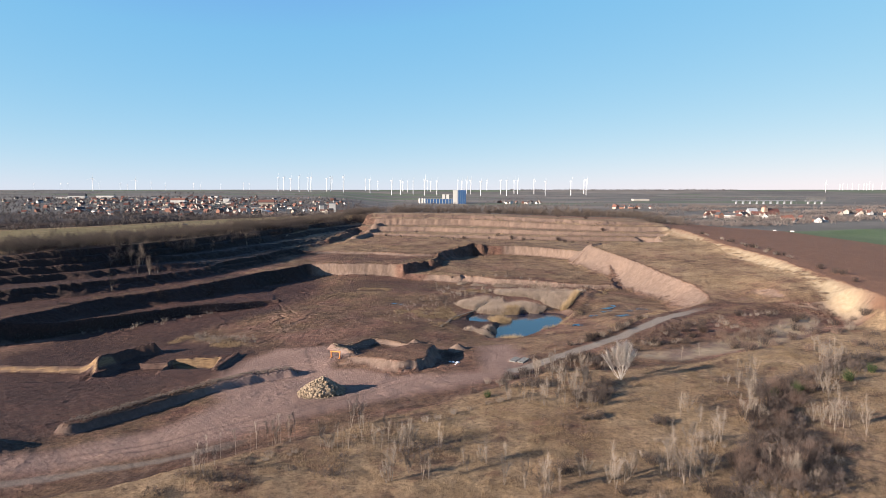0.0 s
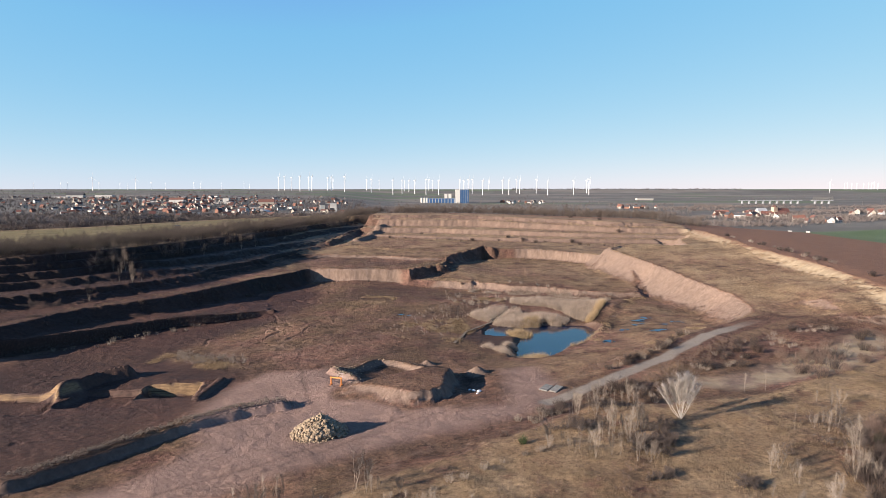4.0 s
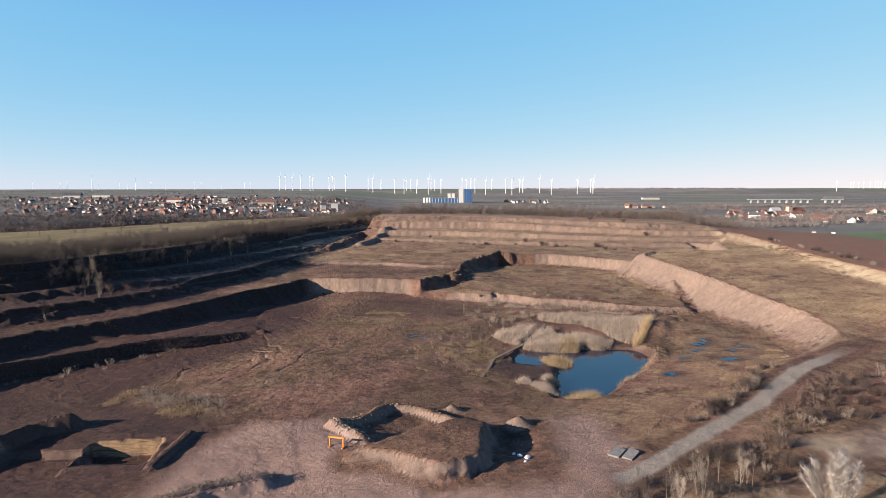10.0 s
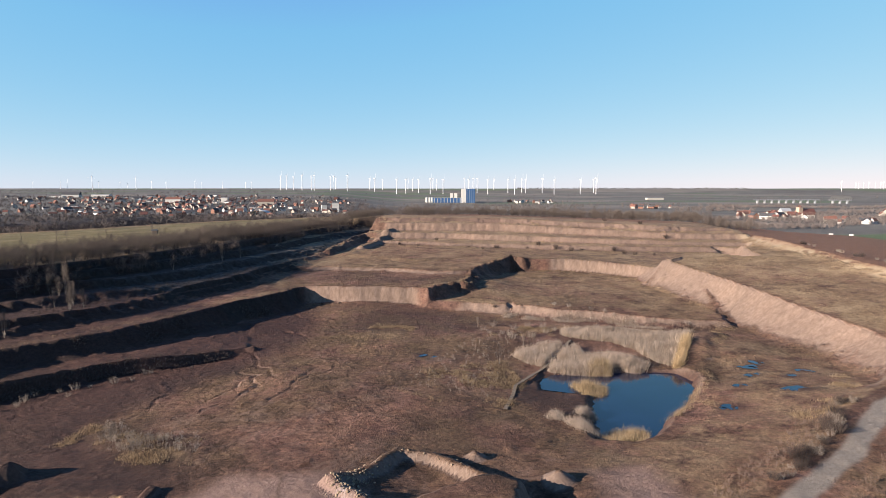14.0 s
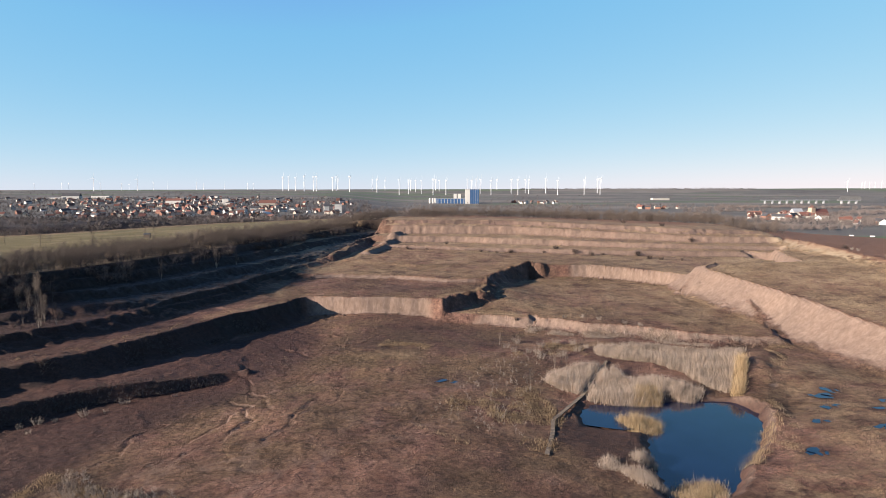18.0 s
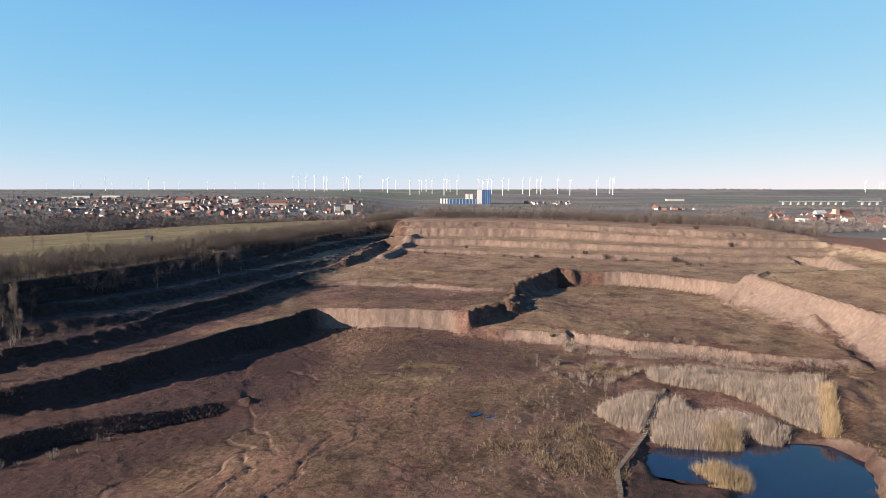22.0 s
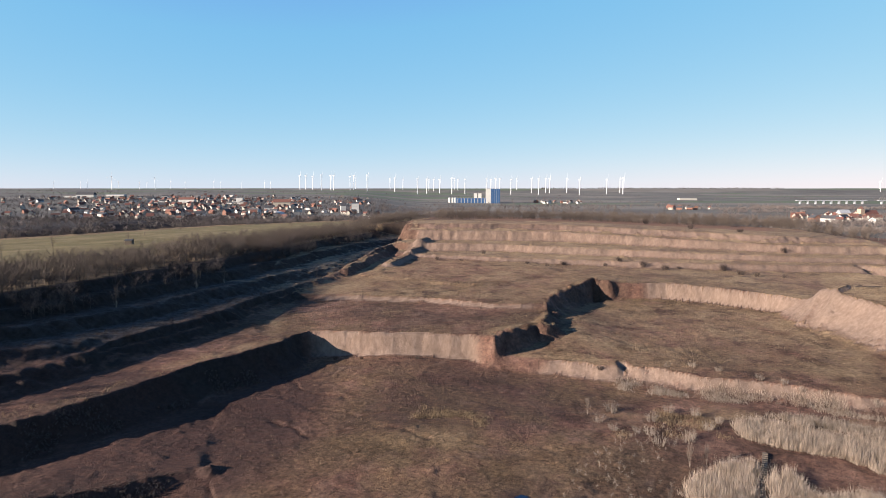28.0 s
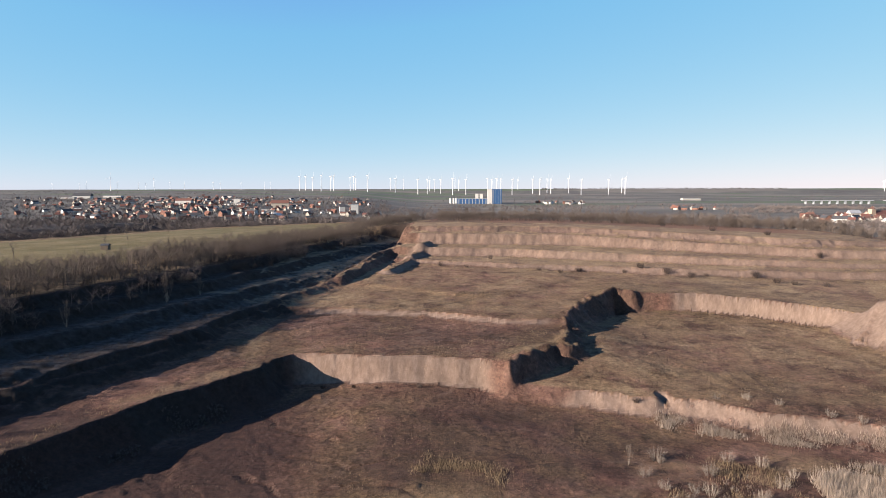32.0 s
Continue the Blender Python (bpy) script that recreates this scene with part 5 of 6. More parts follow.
def barrier():
    ob = tagged(empty("orange_barrier", -33.2, 197.0, rz=radians(-16)), "orange painted timber frame standing on the gravel", "barrier")
    for x in (-1.5, 1.5):
        s = Soup()
        bevelled_box(s, x - 0.14, x + 0.14, -0.14, 0.14, -0.2, 1.85, 0.02)
        part("post", s, M_ORANGE, ob)
    s = Soup()
    bevelled_box(s, -1.75, 1.75, -0.16, 0.16, 1.85, 2.18, 0.02)
    part("crossbeam", s, M_ORANGE, ob)
    for x in (-1.5, 1.5):
        s = Soup()
        bevelled_box(s, x - 0.18, x + 0.18, -0.75, 0.75, -0.15, 0.12, 0.02)
        part("foot", s, M_ORANGE, ob)


def stone_mesh(seed, flat=0.75):
    rnd, bm = random.Random(seed), bmesh.new()
    bmesh.ops.create_icosphere(bm, subdivisions=1, radius=0.5)
    for v in bm.verts:
        v.co = Vector((v.co.x * rnd.uniform(0.75, 1.3), v.co.y * rnd.uniform(0.75, 1.25), v.co.z * flat * rnd.uniform(0.8, 1.2)))
    me = bpy.data.meshes.new("stone")
    bm.to_mesh(me)
    bm.free()
    me.materials.append(M_STONE)
    return me


STONES = [stone_mesh(k) for k in range(6)]


def stone_pile():
    cx, cy = -31.2, 164.0
    base = at(cx, cy)
    ob = tagged(empty("stone_pile", cx, cy, base), "heap of pale broken quarry stone on the gravel yard", "stone pile")
    s, n = Soup(), 40
    s.v.append((0, 0, 3.5))
    for ring, (r, h) in enumerate(((2.1, 2.7), (4.0, 1.2), (5.5, -0.4))):
        for i in range(n):
            a = 2 * math.pi * i / n
            s.v.append((r * 1.08 * math.cos(a), r * math.sin(a), h + R.uniform(-0.2, 0.2)))
    for i in range(n):
        j = (i + 1) % n
        s.f.append((0, 1 + i, 1 + j))
        for k in (0, 1):
            s.f.append((1 + k * n + i, 1 + (k + 1) * n + i, 1 + (k + 1) * n + j, 1 + k * n + j))
    part("core", s, M_STONE, ob)
    rest = Soup()
    for i in range(820):
        a, r = R.uniform(0, 6.283), 6.0 * math.sqrt(R.random())
        h = 4.2 * max(0, 1 - (r / 5.8)) ** 0.85 + R.uniform(-0.3, 0.15)
        size = R.uniform(0.55, 1.25) if r < 5.5 else R.uniform(0.3, 0.7)
        m = pose(r * math.cos(a) * 1.08, r * math.sin(a), max(h, 0.1), R.uniform(0, 360), R.uniform(0, 360), R.uniform(0, 360)) @ Matrix.Diagonal((size, size, size, 1))
        me = R.choice(STONES)
        if i < 300:
            st = new("stone", me)
            st.parent, st.matrix_basis = ob, m
        else:
            k = len(rest.v)
            rest.v += [tuple(m @ v.co) for v in me.vertices]
            rest.f += [tuple(k + q for q in p.vertices) for p in me.polygons]
    tagged(part("heap_remainder", rest, M_STONE, ob), kind="stuff")


def rubble():
    rest = Soup()
    for i in range(190):
        t = R.random()
        (ax, ay), (bx, by) = R.choice(list(zip(RIM, RIM[1:]))[:4 if R.random() < 0.8 else 7])
        x, y = ax + (bx - ax) * t + R.gauss(1.0, 1.2), ay + (by - ay) * t + R.gauss(-1.0, 1.2)
        size = R.uniform(0.2, 0.65)
        m = pose(x, y, at(x, y) + 0.05, R.uniform(0, 360), R.uniform(0, 360), 0) @ Matrix.Diagonal((size, size, size, 1))
        me, k = R.choice(STONES), len(rest.v)
        rest.v += [tuple(m @ v.co) for v in me.vertices]
        rest.f += [tuple(k + q for q in p.vertices) for p in me.polygons]
    tagged(new("rubble", rest.mesh("rubble", M_STONE)), "broken stone strewn along the earth rim", "rubble", kind="stuff")


def slabs():
    for x, y, w, d, rz, tilt in ((23.6, 193.4, 2.3, 3.6, -38, 7), (26.0, 192.0, 2.1, 3.6, -40, 10)):
        s = Soup()
        bevelled_box(s, -w / 2, w / 2, -d / 2, d / 2, -0.15, 0.22, 0.04)
        ob = new("concrete_slab", s.mesh("concrete_slab", M_CONCRETE))
        ob.matrix_basis = pose(x, y, at(x, y) + 0.25, tilt, 3, rz)
        tagged(ob, "grey concrete slab lying tilted beside the road", "slab", "slabs beside the road")


def boardwalk():
    line = WALKWAY
    ob = tagged(new("boardwalk"), "narrow weathered plank walkway over the marsh", "walkway")
    ob.location = (line[0][0], line[0][1], 0)
    meshes = []
    for k in range(3):
        s = Soup()
        bevelled_box(s, -0.5, 0.5, -0.4, 0.4, -0.06, 0.06, 0.015)
        meshes.append(s.mesh("plank", M_PLANK))
    for (ax, ay), (bx, by) in zip(line, line[1:]):
        ln, turn = math.dist((ax, ay), (bx, by)), math.degrees(math.atan2(by - ay, bx - ax)) - 90
        za, zb = max(at(ax, ay), POND_Z) + 0.35, max(at(bx, by), POND_Z) + 0.35
        for side in (-0.4, 0.4):
            m = pose(ax - line[0][0], ay - line[0][1], za - 0.16, 0, 0, turn)
            s = Soup()
            s.prism(m @ Vector((side, 0, 0)), m @ Vector((side, ln, zb - za)), 0.11, 0.11, 4)
            part("beam", s, M_PLANK, ob)
        n = int(ln / 0.95)
        for i in range(n):
            t = (i + 0.5) / n
            p = new("plank", R.choice(meshes))
            p.parent = ob
            p.matrix_basis = pose(ax + (bx - ax) * t - line[0][0], ay + (by - ay) * t - line[0][1], za + (zb - za) * t + R.uniform(-0.03, 0.03), 0, R.uniform(-3, 3), turn + R.uniform(-3, 3))
        for i in range(0, n, 4):
            t = (i + 0.5) / n
            x, y = ax + (bx - ax) * t, ay + (by - ay) * t
            s = Soup()
            s.prism((x - line[0][0], y - line[0][1], at(x, y) - 0.4), (x - line[0][0], y - line[0][1], za + (zb - za) * t - 0.1), 0.12, 0.12, 6)
            part("pile", s, M_PLANK, ob)


def puddles():
    dice = random.Random(31)
    for px, py, r in PUDDLES:
        for k in range(3):
            cx, cy, size = px + dice.gauss(0, 0.9 * r) * (k > 0), py + dice.gauss(0, 0.8 * r) * (k > 0), r * (1.0 if k == 0 else dice.uniform(0.35, 0.7))
            zs = many_at([(cx + size * 0.7 * math.cos(a), cy + size * 0.7 * math.sin(a)) for a in range(0, 6)])
            ring = [(cx + size * (1.3 + 0.35 * math.sin(3 * a + px + k)) * math.cos(a), cy + 0.8 * size * (1.25 + 0.3 * math.cos(2 * a + py)) * math.sin(a)) for a in np.linspace(0, 6.283, 22)[:-1]]
            sheet("puddle", ring, float(np.mean(zs)) - 0.01, M_WATER, "shallow puddle on wet clay")


def sacks():
    white = plain("white_plastic", (0.400, 0.416, 0.440), (0.544, 0.560, 0.576), 2, rough=0.5)
    for x, y, size in ((4.2, 194.0, 0.9), (5.6, 192.6, 1.1), (3.2, 195.6, 0.7), (5.0, 190.8, 0.6)):
        bm = bmesh.new()
        bmesh.ops.create_icosphere(bm, subdivisions=2, radius=0.6)
        for v in bm.verts:
            v.co = Vector((v.co.x * 1.2, v.co.y * 0.8, v.co.z * 0.55)) * (1 + 0.25 * noise.noise(v.co * 2.3 + Vector((x, y, 0))))
        me = bpy.data.meshes.new("rubbish_sack")
        bm.to_mesh(me)
        bm.free()
        me.materials.append(white)
        ob = new("rubbish_sack", me)
        ob.matrix_basis = pose(x, y, at(x, y) + 0.2 * size, 0, 0, R.uniform(0, 180)) @ Matrix.Diagonal((size, size, size, 1))
        tagged(ob, "crumpled white plastic sack in the dug-out hollow", "rubbish", "sacks in the hollow")


barrier()
sacks()
stone_pile()
rubble()
slabs()
boardwalk()
puddles()

# ---- the country beyond ----
WALLS = [plain("house_wall", c, d, 0.2) for c, d in (((0.276, 0.256, 0.223), (0.341, 0.321, 0.282)), ((0.279, 0.250, 0.205), (0.336, 0.303, 0.254)), ((0.157, 0.079, 0.059), (0.203, 0.105, 0.072)), ((0.367, 0.354, 0.335), (0.433, 0.420, 0.400)))]
ROOFS = [plain("roof_tiles", c, d, 0.6) for c, d in (((0.085, 0.037, 0.031), (0.123, 0.053, 0.041)), ((0.068, 0.037, 0.031), (0.102, 0.054, 0.043)), ((0.034, 0.034, 0.037), (0.061, 0.061, 0.065)), ((0.106, 0.048, 0.037), (0.145, 0.068, 0.051)))]
M_GLASS = plain("dark_window", (0.016, 0.020, 0.024), (0.040, 0.044, 0.048), 0.5, rough=0.15, spec=0.5)
M_GREYMETAL = plain("grey_sheet_metal", (0.204, 0.211, 0.218), (0.286, 0.292, 0.299), 0.3, rough=0.5)


def house(k, length, deep, eaves, ridge, wall, roof):
    ob = new("house")
    ob.empty_display_size = 0.2
    s = Soup()
    s.box(-length / 2, length / 2, -deep / 2, deep / 2, -1.5, eaves)
    for x in (-length / 2, length / 2):
        q = len(s.v)
        s.v += [(x, -deep / 2, eaves), (x, deep / 2, eaves), (x, 0, ridge)]
        s.f.append((q, q + 1, q + 2))
    part("wall", s, wall, ob)
    s = Soup()
    for sign in (-1, 1):
        q, t = len(s.v), 0.25
        for z in (0, t):
            s.v += [(-length / 2 - 0.4, sign * (deep / 2 + 0.5), eaves - 0.4 + z), (length / 2 + 0.4, sign * (deep / 2 + 0.5), eaves - 0.4 + z), (length / 2 + 0.4, 0, ridge + z), (-length / 2 - 0.4, 0, ridge + z)]
        for f in ((0, 1, 2, 3), (4, 5, 6, 7), (0, 1, 5, 4), (1, 2, 6, 5), (3, 0, 4, 7)):
            s.f.append(tuple(q + i for i in f))
    top = part("roof", s, roof, ob)
    s = Soup()
    s.box(length * 0.2, length * 0.2 + 0.9, -0.5, 0.4, ridge - 1.2, ridge + 1.3)
    part("chimney", s, WALLS[2], top)
    for side in (-1, 1):
        for x in (-0.28, 0.28):
            s = Soup()
            y = side * (deep / 2 + 0.03)
            s.box(x * length - 0.8, x * length + 0.8, min(y, y - side * 0.06), max(y, y - side * 0.06), 1.0, 2.6)
            part("window", s, M_GLASS, ob)
    return tagged(ob, ("white-walled", "ochre-walled", "red-brick", "pale-walled")[k % 4] + " house with a " + ("red tiled", "brown tiled", "dark slate", "orange tiled")[(k * 3 + k // 4) % 4] + " gable roof", "house")


HOUSES = [house(k, L, D, e, r, WALLS[k % 4], ROOFS[(k * 3 + k // 4) % 4]) for k, (L, D, e, r) in enumerate([(12, 9, 6, 10.5), (10, 9, 5, 9.5), (15, 10, 6.5, 11), (9, 8, 4.5, 9), (18, 10, 6, 10), (11, 10, 7, 12), (13, 9, 5, 10), (24, 11, 6, 10.5)])]


def in_view(px, D, eye_x=1.4):
    """The x of a far place by its bearing: px across a picture 1568 wide at the start."""
    return (px - 784) / 1124.0 * D + eye_x


for h in HOUSES:
    tagged(h, group="houses of the town")
TOWN = random.Random(5)
for _ in range(214):
    D = TOWN.uniform(1250, 2250)
    px = TOWN.triangular(10, 640, 330) + TOWN.gauss(0, 20)
    put(TOWN.choice(HOUSES), in_view(px, D), D, TOWN.uniform(0.62, 1.0), rz=TOWN.choice((20, 110, 65, 155)) + TOWN.uniform(-12, 12), rnd=TOWN)
for h in HOUSES:
    tagged(h, group="houses of the village")
for count, p0, p1, d0, d1 in ((34, 1240, 1360, 1330, 1600), (10, 1075, 1160, 1950, 2100), (16, 880, 960, 2500, 2700), (16, 1480, 1700, 1300, 1600), (8, 1380, 1480, 1200, 1300)):
    for _ in range(count):
        D = TOWN.uniform(d0, d1)
        put(TOWN.choice(HOUSES), in_view(TOWN.uniform(p0, p1), D), D, TOWN.uniform(0.8, 1.2), rz=TOWN.uniform(0, 360), rnd=TOWN)


def joined_houses(count):
    """The small houses between those that can be told apart, as one mesh."""
    me, co, faces, mats, kinds = bpy.data.meshes.new("town_houses"), [], [], [], []
    for _ in range(count):
        D = TOWN.uniform(1300, 2450)
        x = in_view(TOWN.triangular(-20, 660, 330) + TOWN.gauss(0, 20), D)
        size = TOWN.uniform(0.5, 0.85)
        m = pose(x, D, at(x, D), 0, 0, TOWN.choice((20, 110, 65, 155)) + TOWN.uniform(-12, 12)) @ Matrix.Diagonal((size, size, size, 1))
        for p in TOWN.choice(HOUSES).children_recursive:
            mat, k = p.data.materials[0], len(co)
            if mat not in mats:
                mats.append(mat)
            co += [tuple(m @ v.co) for v in p.data.vertices]
            for f in p.data.polygons:
                faces.append(tuple(k + q for q in f.vertices))
                kinds.append(mats.index(mat))
    me.from_pydata(co, [], faces)
    for mat in mats:
        me.materials.append(mat)
    me.polygons.foreach_set("material_index", np.array(kinds, np.int32))
    tagged(new("town_houses", me), "crowded small houses of the old town", "houses", kind="stuff")


joined_houses(260)
for h in HOUSES:
    shed(h)


def block(name, px, D, wide, deep, high, wall, label, category, rz=0.0, roof=None, pitch=0.0):
    """A large plain building with its roof and rows of windows or bays."""
    x = in_view(px, D)
    ob = tagged(empty(name, x, D, at(x, D), radians(rz)), label, category)
    s = Soup()
    bevelled_box(s, -wide / 2, wide / 2, -deep / 2, deep / 2, -3, high, 0.15)
    part("wall", s, wall, ob)
    s = Soup()
    if pitch:
        s.roof(-wide / 2 - 0.6, wide / 2 + 0.6, -deep / 2 - 0.6, deep / 2 + 0.6, high + 0.01, high + pitch)
    else:
        bevelled_box(s, -wide / 2 - 0.4, wide / 2 + 0.4, -deep / 2 - 0.4, deep / 2 + 0.4, high + 0.01, high + 0.8, 0.1)
    part("roof", s, roof or M_GREYMETAL, ob)
    return ob


def factory():
    D = 2600
    hall = block("factory_hall", 776, D, 112, 40, 18, M_BLUE, "long blue clad factory hall", "factory")
    for i in range(9):
        s = Soup()
        s.box(-52 + i * 12.5, -49 + i * 12.5, -20.4, -20.02, -2, 17)
        part("pilaster", s, M_GREYMETAL, hall)
    tower = block("factory_tower", 815, D - 10, 34, 34, 54, M_BLUE, "tall blue clad silo tower", "tower")
    for i in range(4):
        s = Soup()
        s.box(-13.5 + i * 8.5, -12.7 + i * 8.5, -17.4, -17.02, -2, 53)
        part("rib", s, M_GREYMETAL, tower)
    block("white_tower", 803.5, D - 14, 18, 26, 54, M_WHITE, "white clad stair tower beside the blue silo", "tower")
    for px in (783, 790):
        ob = block("roof_house", px, D + 6, 12, 12, 36, M_WHITE, "white cube rising behind the factory hall", "building")
    for px in (741, 746, 750):
        x = in_view(px, D)
        ob = tagged(empty("white_silo", x, D), "white round storage silo", "silo")
        s = Soup()
        s.prism((0, 0, -2), (0, 0, 19), 5.4, 5.4, 20)
        part("shell", s, M_WHITE, ob)
        s = Soup()
        s.prism((0, 0, 19), (0, 0, 21.5), 5.6, 0.6, 20)
        part("cap", s, M_GREYMETAL, ob)


def church():
    x, y = 763.0, 1512.0
    ob = tagged(empty("church", x, y, at(x, y), radians(12)), "old brick church with a square tower and steep red roof", "church")
    s = Soup()
    bevelled_box(s, -5, 5, -5, 5, -2, 19, 0.2)
    part("tower", s, plain("church_stone", (0.288, 0.208, 0.152), (0.368, 0.272, 0.200), 0.3), ob)
    s = Soup()
    s.prism((0, 0, 19), (0, 0, 25), 7.4, 0.3, 4, math.pi / 4)
    part("tower_roof", s, ROOFS[1], ob)
    s = Soup()
    s.prism((0, 0, 24.5), (0, 0, 30), 0.5, 0.05, 6)
    part("spire", s, ROOFS[2], ob)
    s = Soup()
    s.box(5, 36, -6.5, 6.5, -2, 8)
    nave = part("nave", s, WALLS[2], ob)
    s = Soup()
    s.roof(5.02, 36.5, -7.2, 7.2, 8, 16)
    part("nave_roof", s, ROOFS[0], ob)
    for i in range(4):
        s = Soup()
        s.box(9 + i * 7, 10.6 + i * 7, -6.62, -6.4, 2, 6.5)
        part("window", s, M_GLASS, nave)


def viaduct(px0, px1, D, arched):
    x0, x1 = in_view(px0, D), in_view(px1, D)
    base = min(at(x0, D), at((x0 + x1) / 2, D))
    name, label = ("truss_bridge", "pale steel lattice road bridge far off") if arched else ("viaduct", "long pale concrete viaduct across the valley")
    ob = tagged(empty(name, (x0 + x1) / 2, D, base), label, "bridge")
    half, deck = (x1 - x0) / 2, 12.0
    s = Soup()
    bevelled_box(s, -half, half, -7, 7, deck, deck + 1.8, 0.2)
    part("deck", s, M_GREYMETAL, ob)
    n = 9 if not arched else 3
    for i in range(n):
        x = -half + 2 * half * (i + 0.5) / n
        s = Soup()
        s.box(x - 2, x + 2, -5, 5, -8, deck + 0.01)
        part("pier", s, M_GREYMETAL, ob)
    if arched:
        for i in range(10):
            x, w = -half + 2 * half * i / 10, 2 * half / 10
            s = Soup()
            s.prism((x, -6, deck + 2.5), (x + w / 2, -6, deck + 14), 0.8, 0.8, 4)
            s.prism((x + w / 2, -6, deck + 14), (x + w, -6, deck + 2.5), 0.8, 0.8, 4)
            part("brace", s, M_CONCRETE, ob)
        s = Soup()
        s.prism((-half + 3, -6, deck + 14), (half - 3, -6, deck + 14), 0.9, 0.9, 4)
        part("chord", s, M_CONCRETE, ob)


def turbine(hub, radius, seed):
    ob = new("wind_turbine")
    ob.empty_display_size = 0.2
    s = Soup()
    s.prism((0, 0, -3), (0, 0, hub), 2.1, 1.3, 12)
    part("tower", s, M_TURBINE, ob)
    s = Soup()
    bevelled_box(s, -2, 2, -5, 7, hub - 1.5, hub + 2.5, 0.5)
    part("nacelle", s, M_TURBINE, ob)
    s = Soup()
    s.prism((0, -8, hub + 0.5), (0, -5, hub + 0.5), 0.8, 1.8, 10)
    part("hub", s, M_TURBINE, ob)
    for k in range(3):
        a, s = seed + k * 2.0944, Soup()
        way = Vector((math.sin(a), 0, math.cos(a)))
        foot = Vector((0, -6.5, hub + 0.5))
        s.prism(foot, foot + way * radius * 0.25, 0.6, 0.75, 4)
        s.prism(foot + way * radius * 0.25, foot + way * radius, 0.75, 0.15, 4)
        part("blade", s, M_TURBINE, ob)
    return tagged(ob, "white three-bladed wind turbine on the far plain", "wind turbine", "wind farm")


spin = [turbine(98, 40, 0.2), turbine(98, 40, 0.9), turbine(98, 40, 1.5)]
NEAR_ROW = [528, 549, 606, 691, 749, 771, 848, 894, 962, 1007, 1034]
MID_ROW = [491, 501, 513, 544, 577, 583, 653, 707, 729, 815, 823, 830, 883, 907, 913, 942, 1030]
FAR_ROW = [645, 667, 711, 719, 754, 760, 808, 859, 586]
for row, D, size in ((NEAR_ROW, 4250, 1.0), (MID_ROW, 4520, 0.98), (FAR_ROW, 4720, 0.8)):
    for px in row:
        d = D + TOWN.uniform(-60, 60)
        put(TOWN.choice(spin), in_view(px, d), d, size * TOWN.uniform(0.94, 1.04), rz=89 + TOWN.uniform(-5, 5), rnd=TOWN)
for px in [60, 108, 120, 175, 212, 225, 267, 292, 342, 354, 390, 430, 440, 1455, 1480, 1485, 1493, 1502, 1513, 1522, 1527, 1532, 1538, 1554]:
    d = 4800 + TOWN.uniform(-50, 50)
    put(TOWN.choice(spin), in_view(px, d), d, TOWN.uniform(0.42, 0.55), rz=84, rnd=TOWN)
for px, size in ((164, 0.95), (240, 0.85), (1455, 0.7)):
    put(spin[0], in_view(px, 4600), 4600, size, rz=10, rnd=TOWN)
for t in spin:
    shed(t)

factory()
church()
viaduct(1293, 1402, 2500, False)
viaduct(1420, 1456, 2500, True)
block("grain_store", 567, 1500, 11, 14, 13, M_WHITE, "tall white gabled grain store", "building", 15, ROOFS[2], 6)
block("white_silo_block", 586, 1500, 15, 16, 18, M_WHITE, "square white silo building", "building", 10)
block("white_block", 400, 1900, 18, 14, 16, M_WHITE, "white flat-roofed apartment block", "building", 5)
block("farm_hall", 136, 2500, 62, 26, 10, M_WHITE, "long farm hall with a dark pitched roof", "hall", 8, ROOFS[2], 11)
block("greenhouse", 112, 2450, 50, 20, 5, M_WHITE, "low white greenhouse hall", "hall", 4)
block("long_hall", 187, 2500, 66, 24, 10, M_WHITE, "long low white warehouse", "hall", 3)
block("school", 314, 1900, 42, 16, 11, M_WHITE, "pale three-storey school under a red roof", "building", 4, ROOFS[3], 6)
block("red_works", 470, 1700, 40, 18, 12, WALLS[1], "ochre works building with a red roof", "building", 10, ROOFS[3], 7)
block("long_white_hall", 1130, 3100, 78, 30, 8, WALLS[0], "very long white hall on the far slope", "hall", 2)
block("grey_hall", 1328, 1560, 22, 14, 9, WALLS[0], "parish hall with a grey metal roof", "building", 6, M_GREYMETAL, 7)


def arch_hall():
    x, D = in_view(463, 1330), 1330
    ob = tagged(empty("arched_hall", x, D, at(x, D) + 0.0, 0), "white barrel-roofed sports hall", "hall")
    s, n = Soup(), 14
    for y in (-16, 16):
        for i in range(n + 1):
            a = math.pi * i / n
            s.v.append((-18 * math.cos(a), y, 1 + 9 * math.sin(a)))
    for i in range(n):
        s.f.append((i, i + 1, n + 2 + i, n + 1 + i))
    part("vault", s, M_WHITE, ob)
    s = Soup()
    s.box(-17.5, 17.5, -15.5, 15.5, -2, 1.2)
    part("base", s, WALLS[0], ob)


arch_hall()


def van(x, y, rz, paint, label):
    ob = tagged(empty("van", x, y, at(x, y) + 0.03, radians(rz)), label, "vehicle")
    s = Soup()
    bevelled_box(s, -2.5, 2.5, -1.0, 1.0, 0.45, 2.3, 0.2)
    part("body", s, paint, ob)
    s = Soup()
    bevelled_box(s, 1.6, 2.52, -0.9, 0.9, 1.4, 2.0, 0.05)
    part("windscreen", s, M_GLASS, ob)
    for wx in (-1.6, 1.6):
        for wy in (-1.0, 1.0):
            s = Soup()
            s.prism((wx, wy - 0.12, 0.36), (wx, wy + 0.12, 0.36), 0.36, 0.36, 12)
            part("wheel", s, M_GLASS, ob)


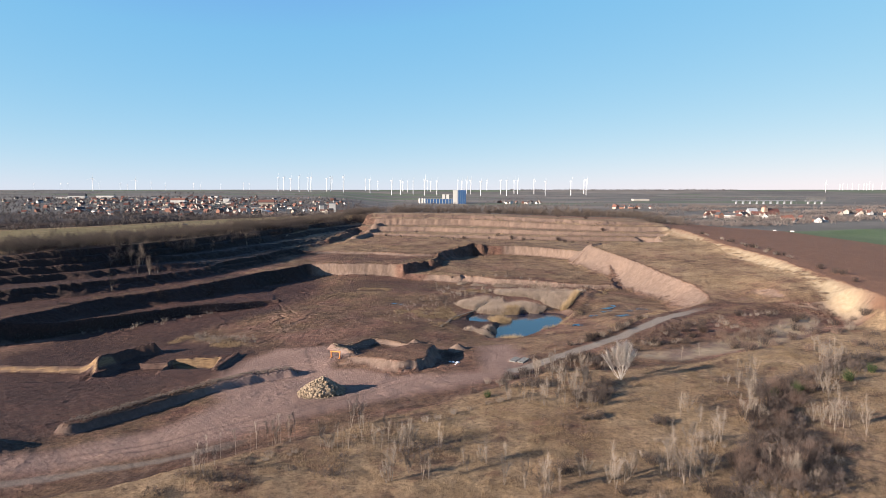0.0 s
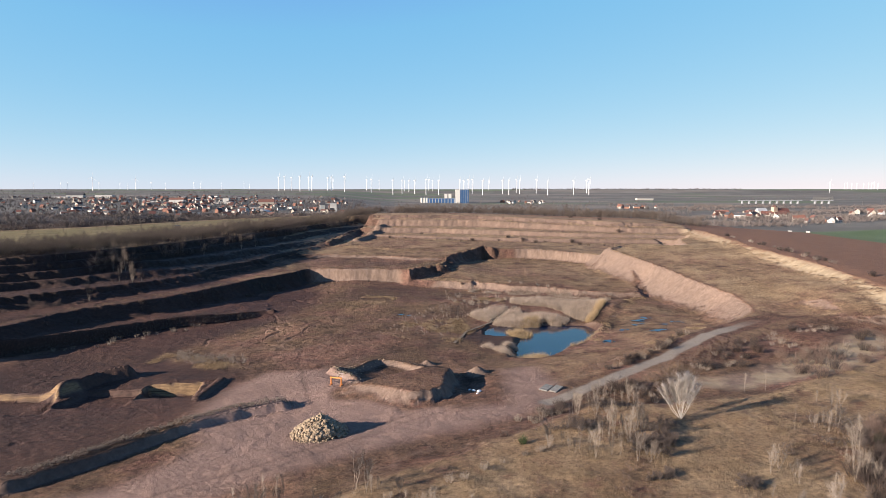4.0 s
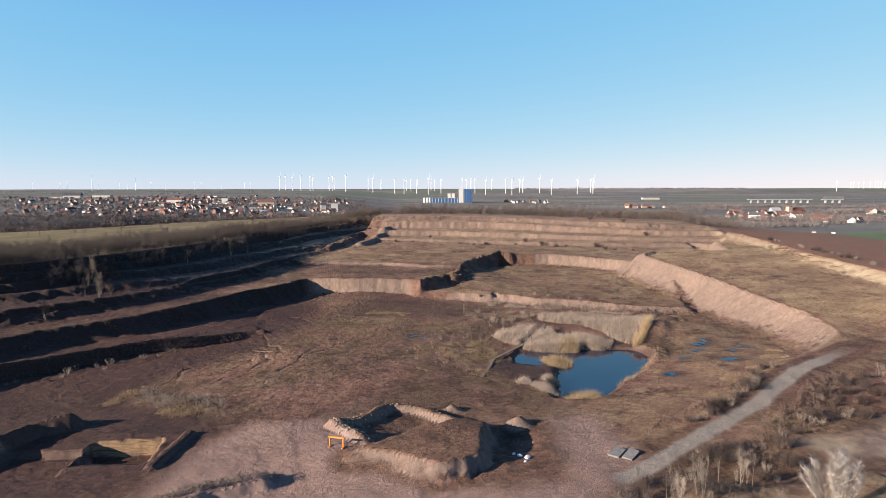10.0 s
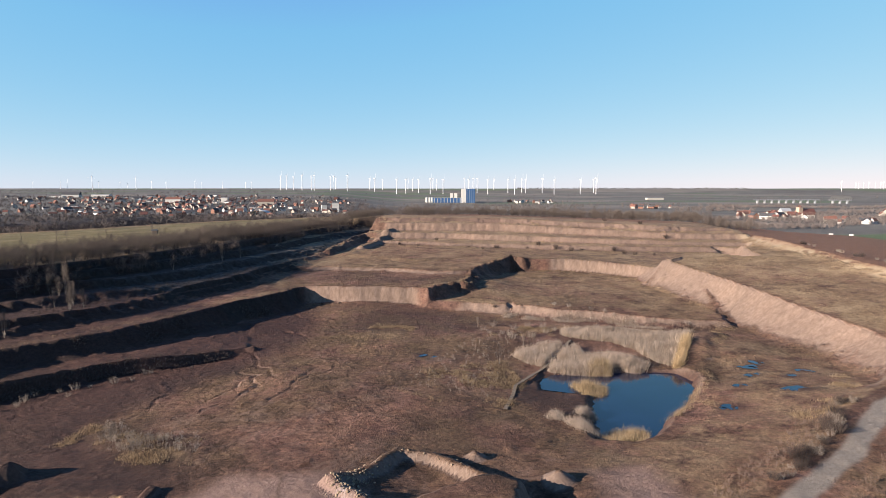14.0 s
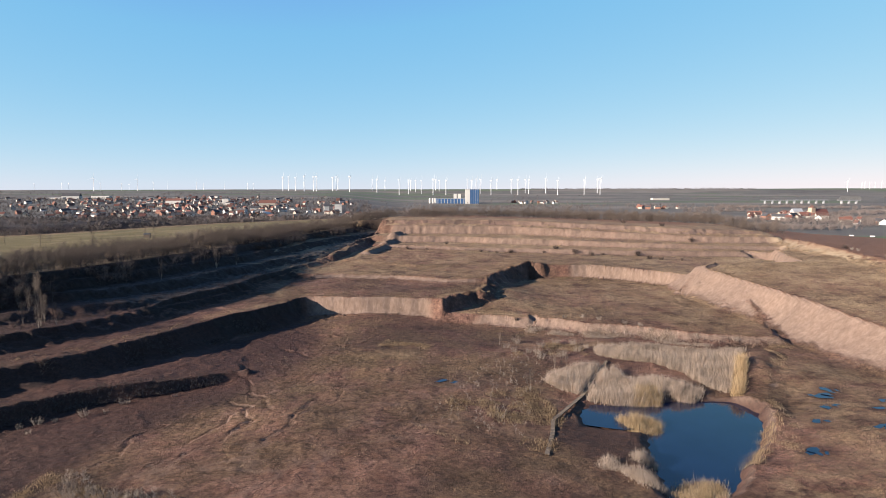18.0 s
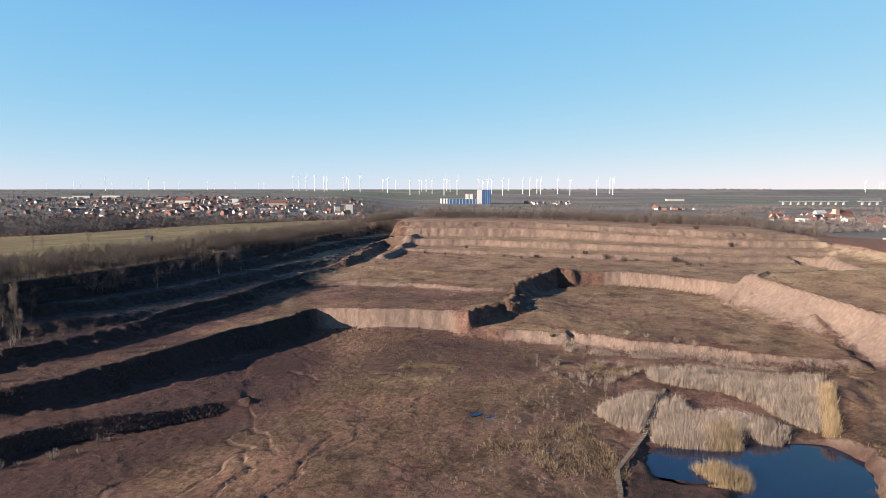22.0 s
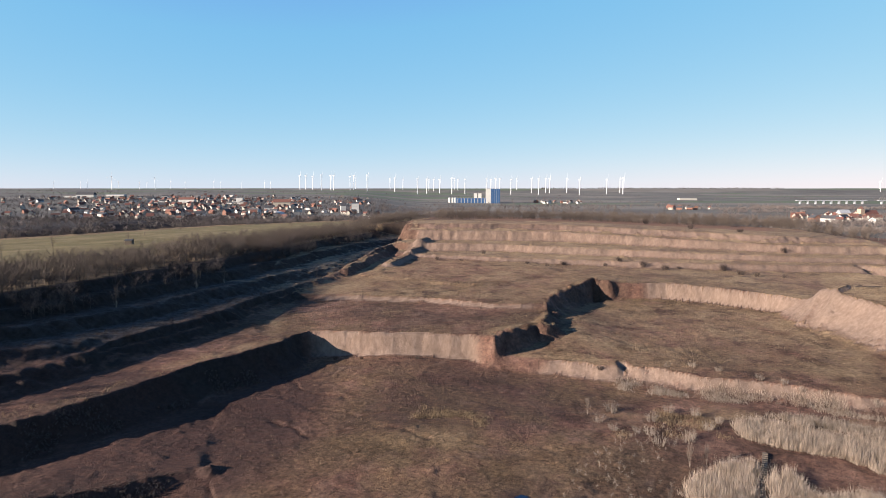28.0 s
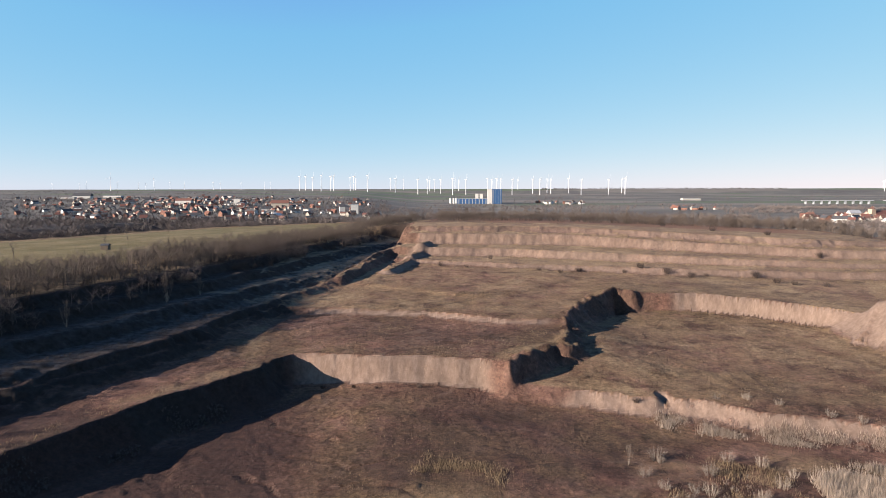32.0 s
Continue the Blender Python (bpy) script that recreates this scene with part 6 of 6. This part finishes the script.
van(488, 934, 160, M_WHITE, "white delivery van on the far country road")
van(512, 930, 160, M_WHITE, "small white van following on the far road")
for x, y, w in ((-222, 545, 3.6),):
    ob = tagged(empty("garden_hut", x, y, rz=0.2), "small grey garden hut at the meadow's edge", "hut")
    s = Soup()
    bevelled_box(s, -w / 2, w / 2, -2, 2, -0.3, 2.4, 0.05)
    part("wall", s, M_PLANK, ob)
    s = Soup()
    s.roof(-w / 2 - 0.3, w / 2 + 0.3, -2.3, 2.3, 2.4, 3.3)
    part("roof", s, ROOFS[2], ob)


# shaded copy of the distant woods: shade put into the twig colour
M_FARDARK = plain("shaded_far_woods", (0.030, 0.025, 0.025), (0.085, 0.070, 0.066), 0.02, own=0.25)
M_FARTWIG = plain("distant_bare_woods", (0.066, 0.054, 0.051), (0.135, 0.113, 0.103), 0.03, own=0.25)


def far_woods(name, count, place, material, label, seed, high=9.0, limbs=9, twigs=2):
    """Uncountable small bare trees far off."""
    rnd = random.Random(seed)
    bare_wood(name, [place(rnd) for _ in range(count)], material, label, seed, high, limbs, twigs, 0.035 * high, "woods", 0.42)


def band(p0, p1, d0, d1, clump=0.0):
    """Random places by bearing and distance, gathered into groves of a size."""
    def place(rnd):
        while True:
            D = d0 + (d1 - d0) * rnd.random()
            x = in_view(rnd.uniform(p0, p1), D)
            if not clump or fbm(x * 0.4, D, clump, 3) > 0.1:
                return x, D
    return place


def area(poly, count):
    spots = iter(scatter(R, poly, count))
    return lambda rnd: next(spots)


far_woods("meadow_edge_trees", 1000, area([(-900, 500), (-390, 664), (-290, 806), (-160, 845), (-160, 900), (-310, 880), (-430, 735), (-900, 590)], 1000), M_FARTWIG, "bare trees along the far edge of the meadow", 13, 6, 14, 3)
far_woods("meadow_hedges", 800, area([(-560, 600), (-420, 690), (-300, 850), (-170, 875), (-170, 960), (-560, 960)], 800), M_FARTWIG, "bare bushes behind the hilltop meadow", 12, 6)
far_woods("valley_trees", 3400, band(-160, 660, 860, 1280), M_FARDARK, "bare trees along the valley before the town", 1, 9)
far_woods("meadow_trees", 1500, band(-160, 700, 800, 960), M_FARTWIG, "bare bushes and trees at the end of the meadow", 11, 7)
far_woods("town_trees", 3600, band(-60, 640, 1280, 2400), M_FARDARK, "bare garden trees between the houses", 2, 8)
far_woods("plain_trees", 2600, band(600, 1240, 1100, 2500, 90), M_FARTWIG, "bare trees scattered over the plain", 3, 9)
far_woods("village_trees", 3400, band(1150, 1800, 1050, 2300, 90), M_FARTWIG, "bare woodland round the village", 4, 10)
far_woods("far_hedges", 1500, band(-200, 1760, 2500, 4300, 110), M_FARTWIG, "thin dark hedges on the far plain", 5, 9)
far_woods("ridge_wood", 500, band(900, 1300, 4780, 4900), M_DARKTWIG, "dark wood along the skyline ridge", 6, 12)
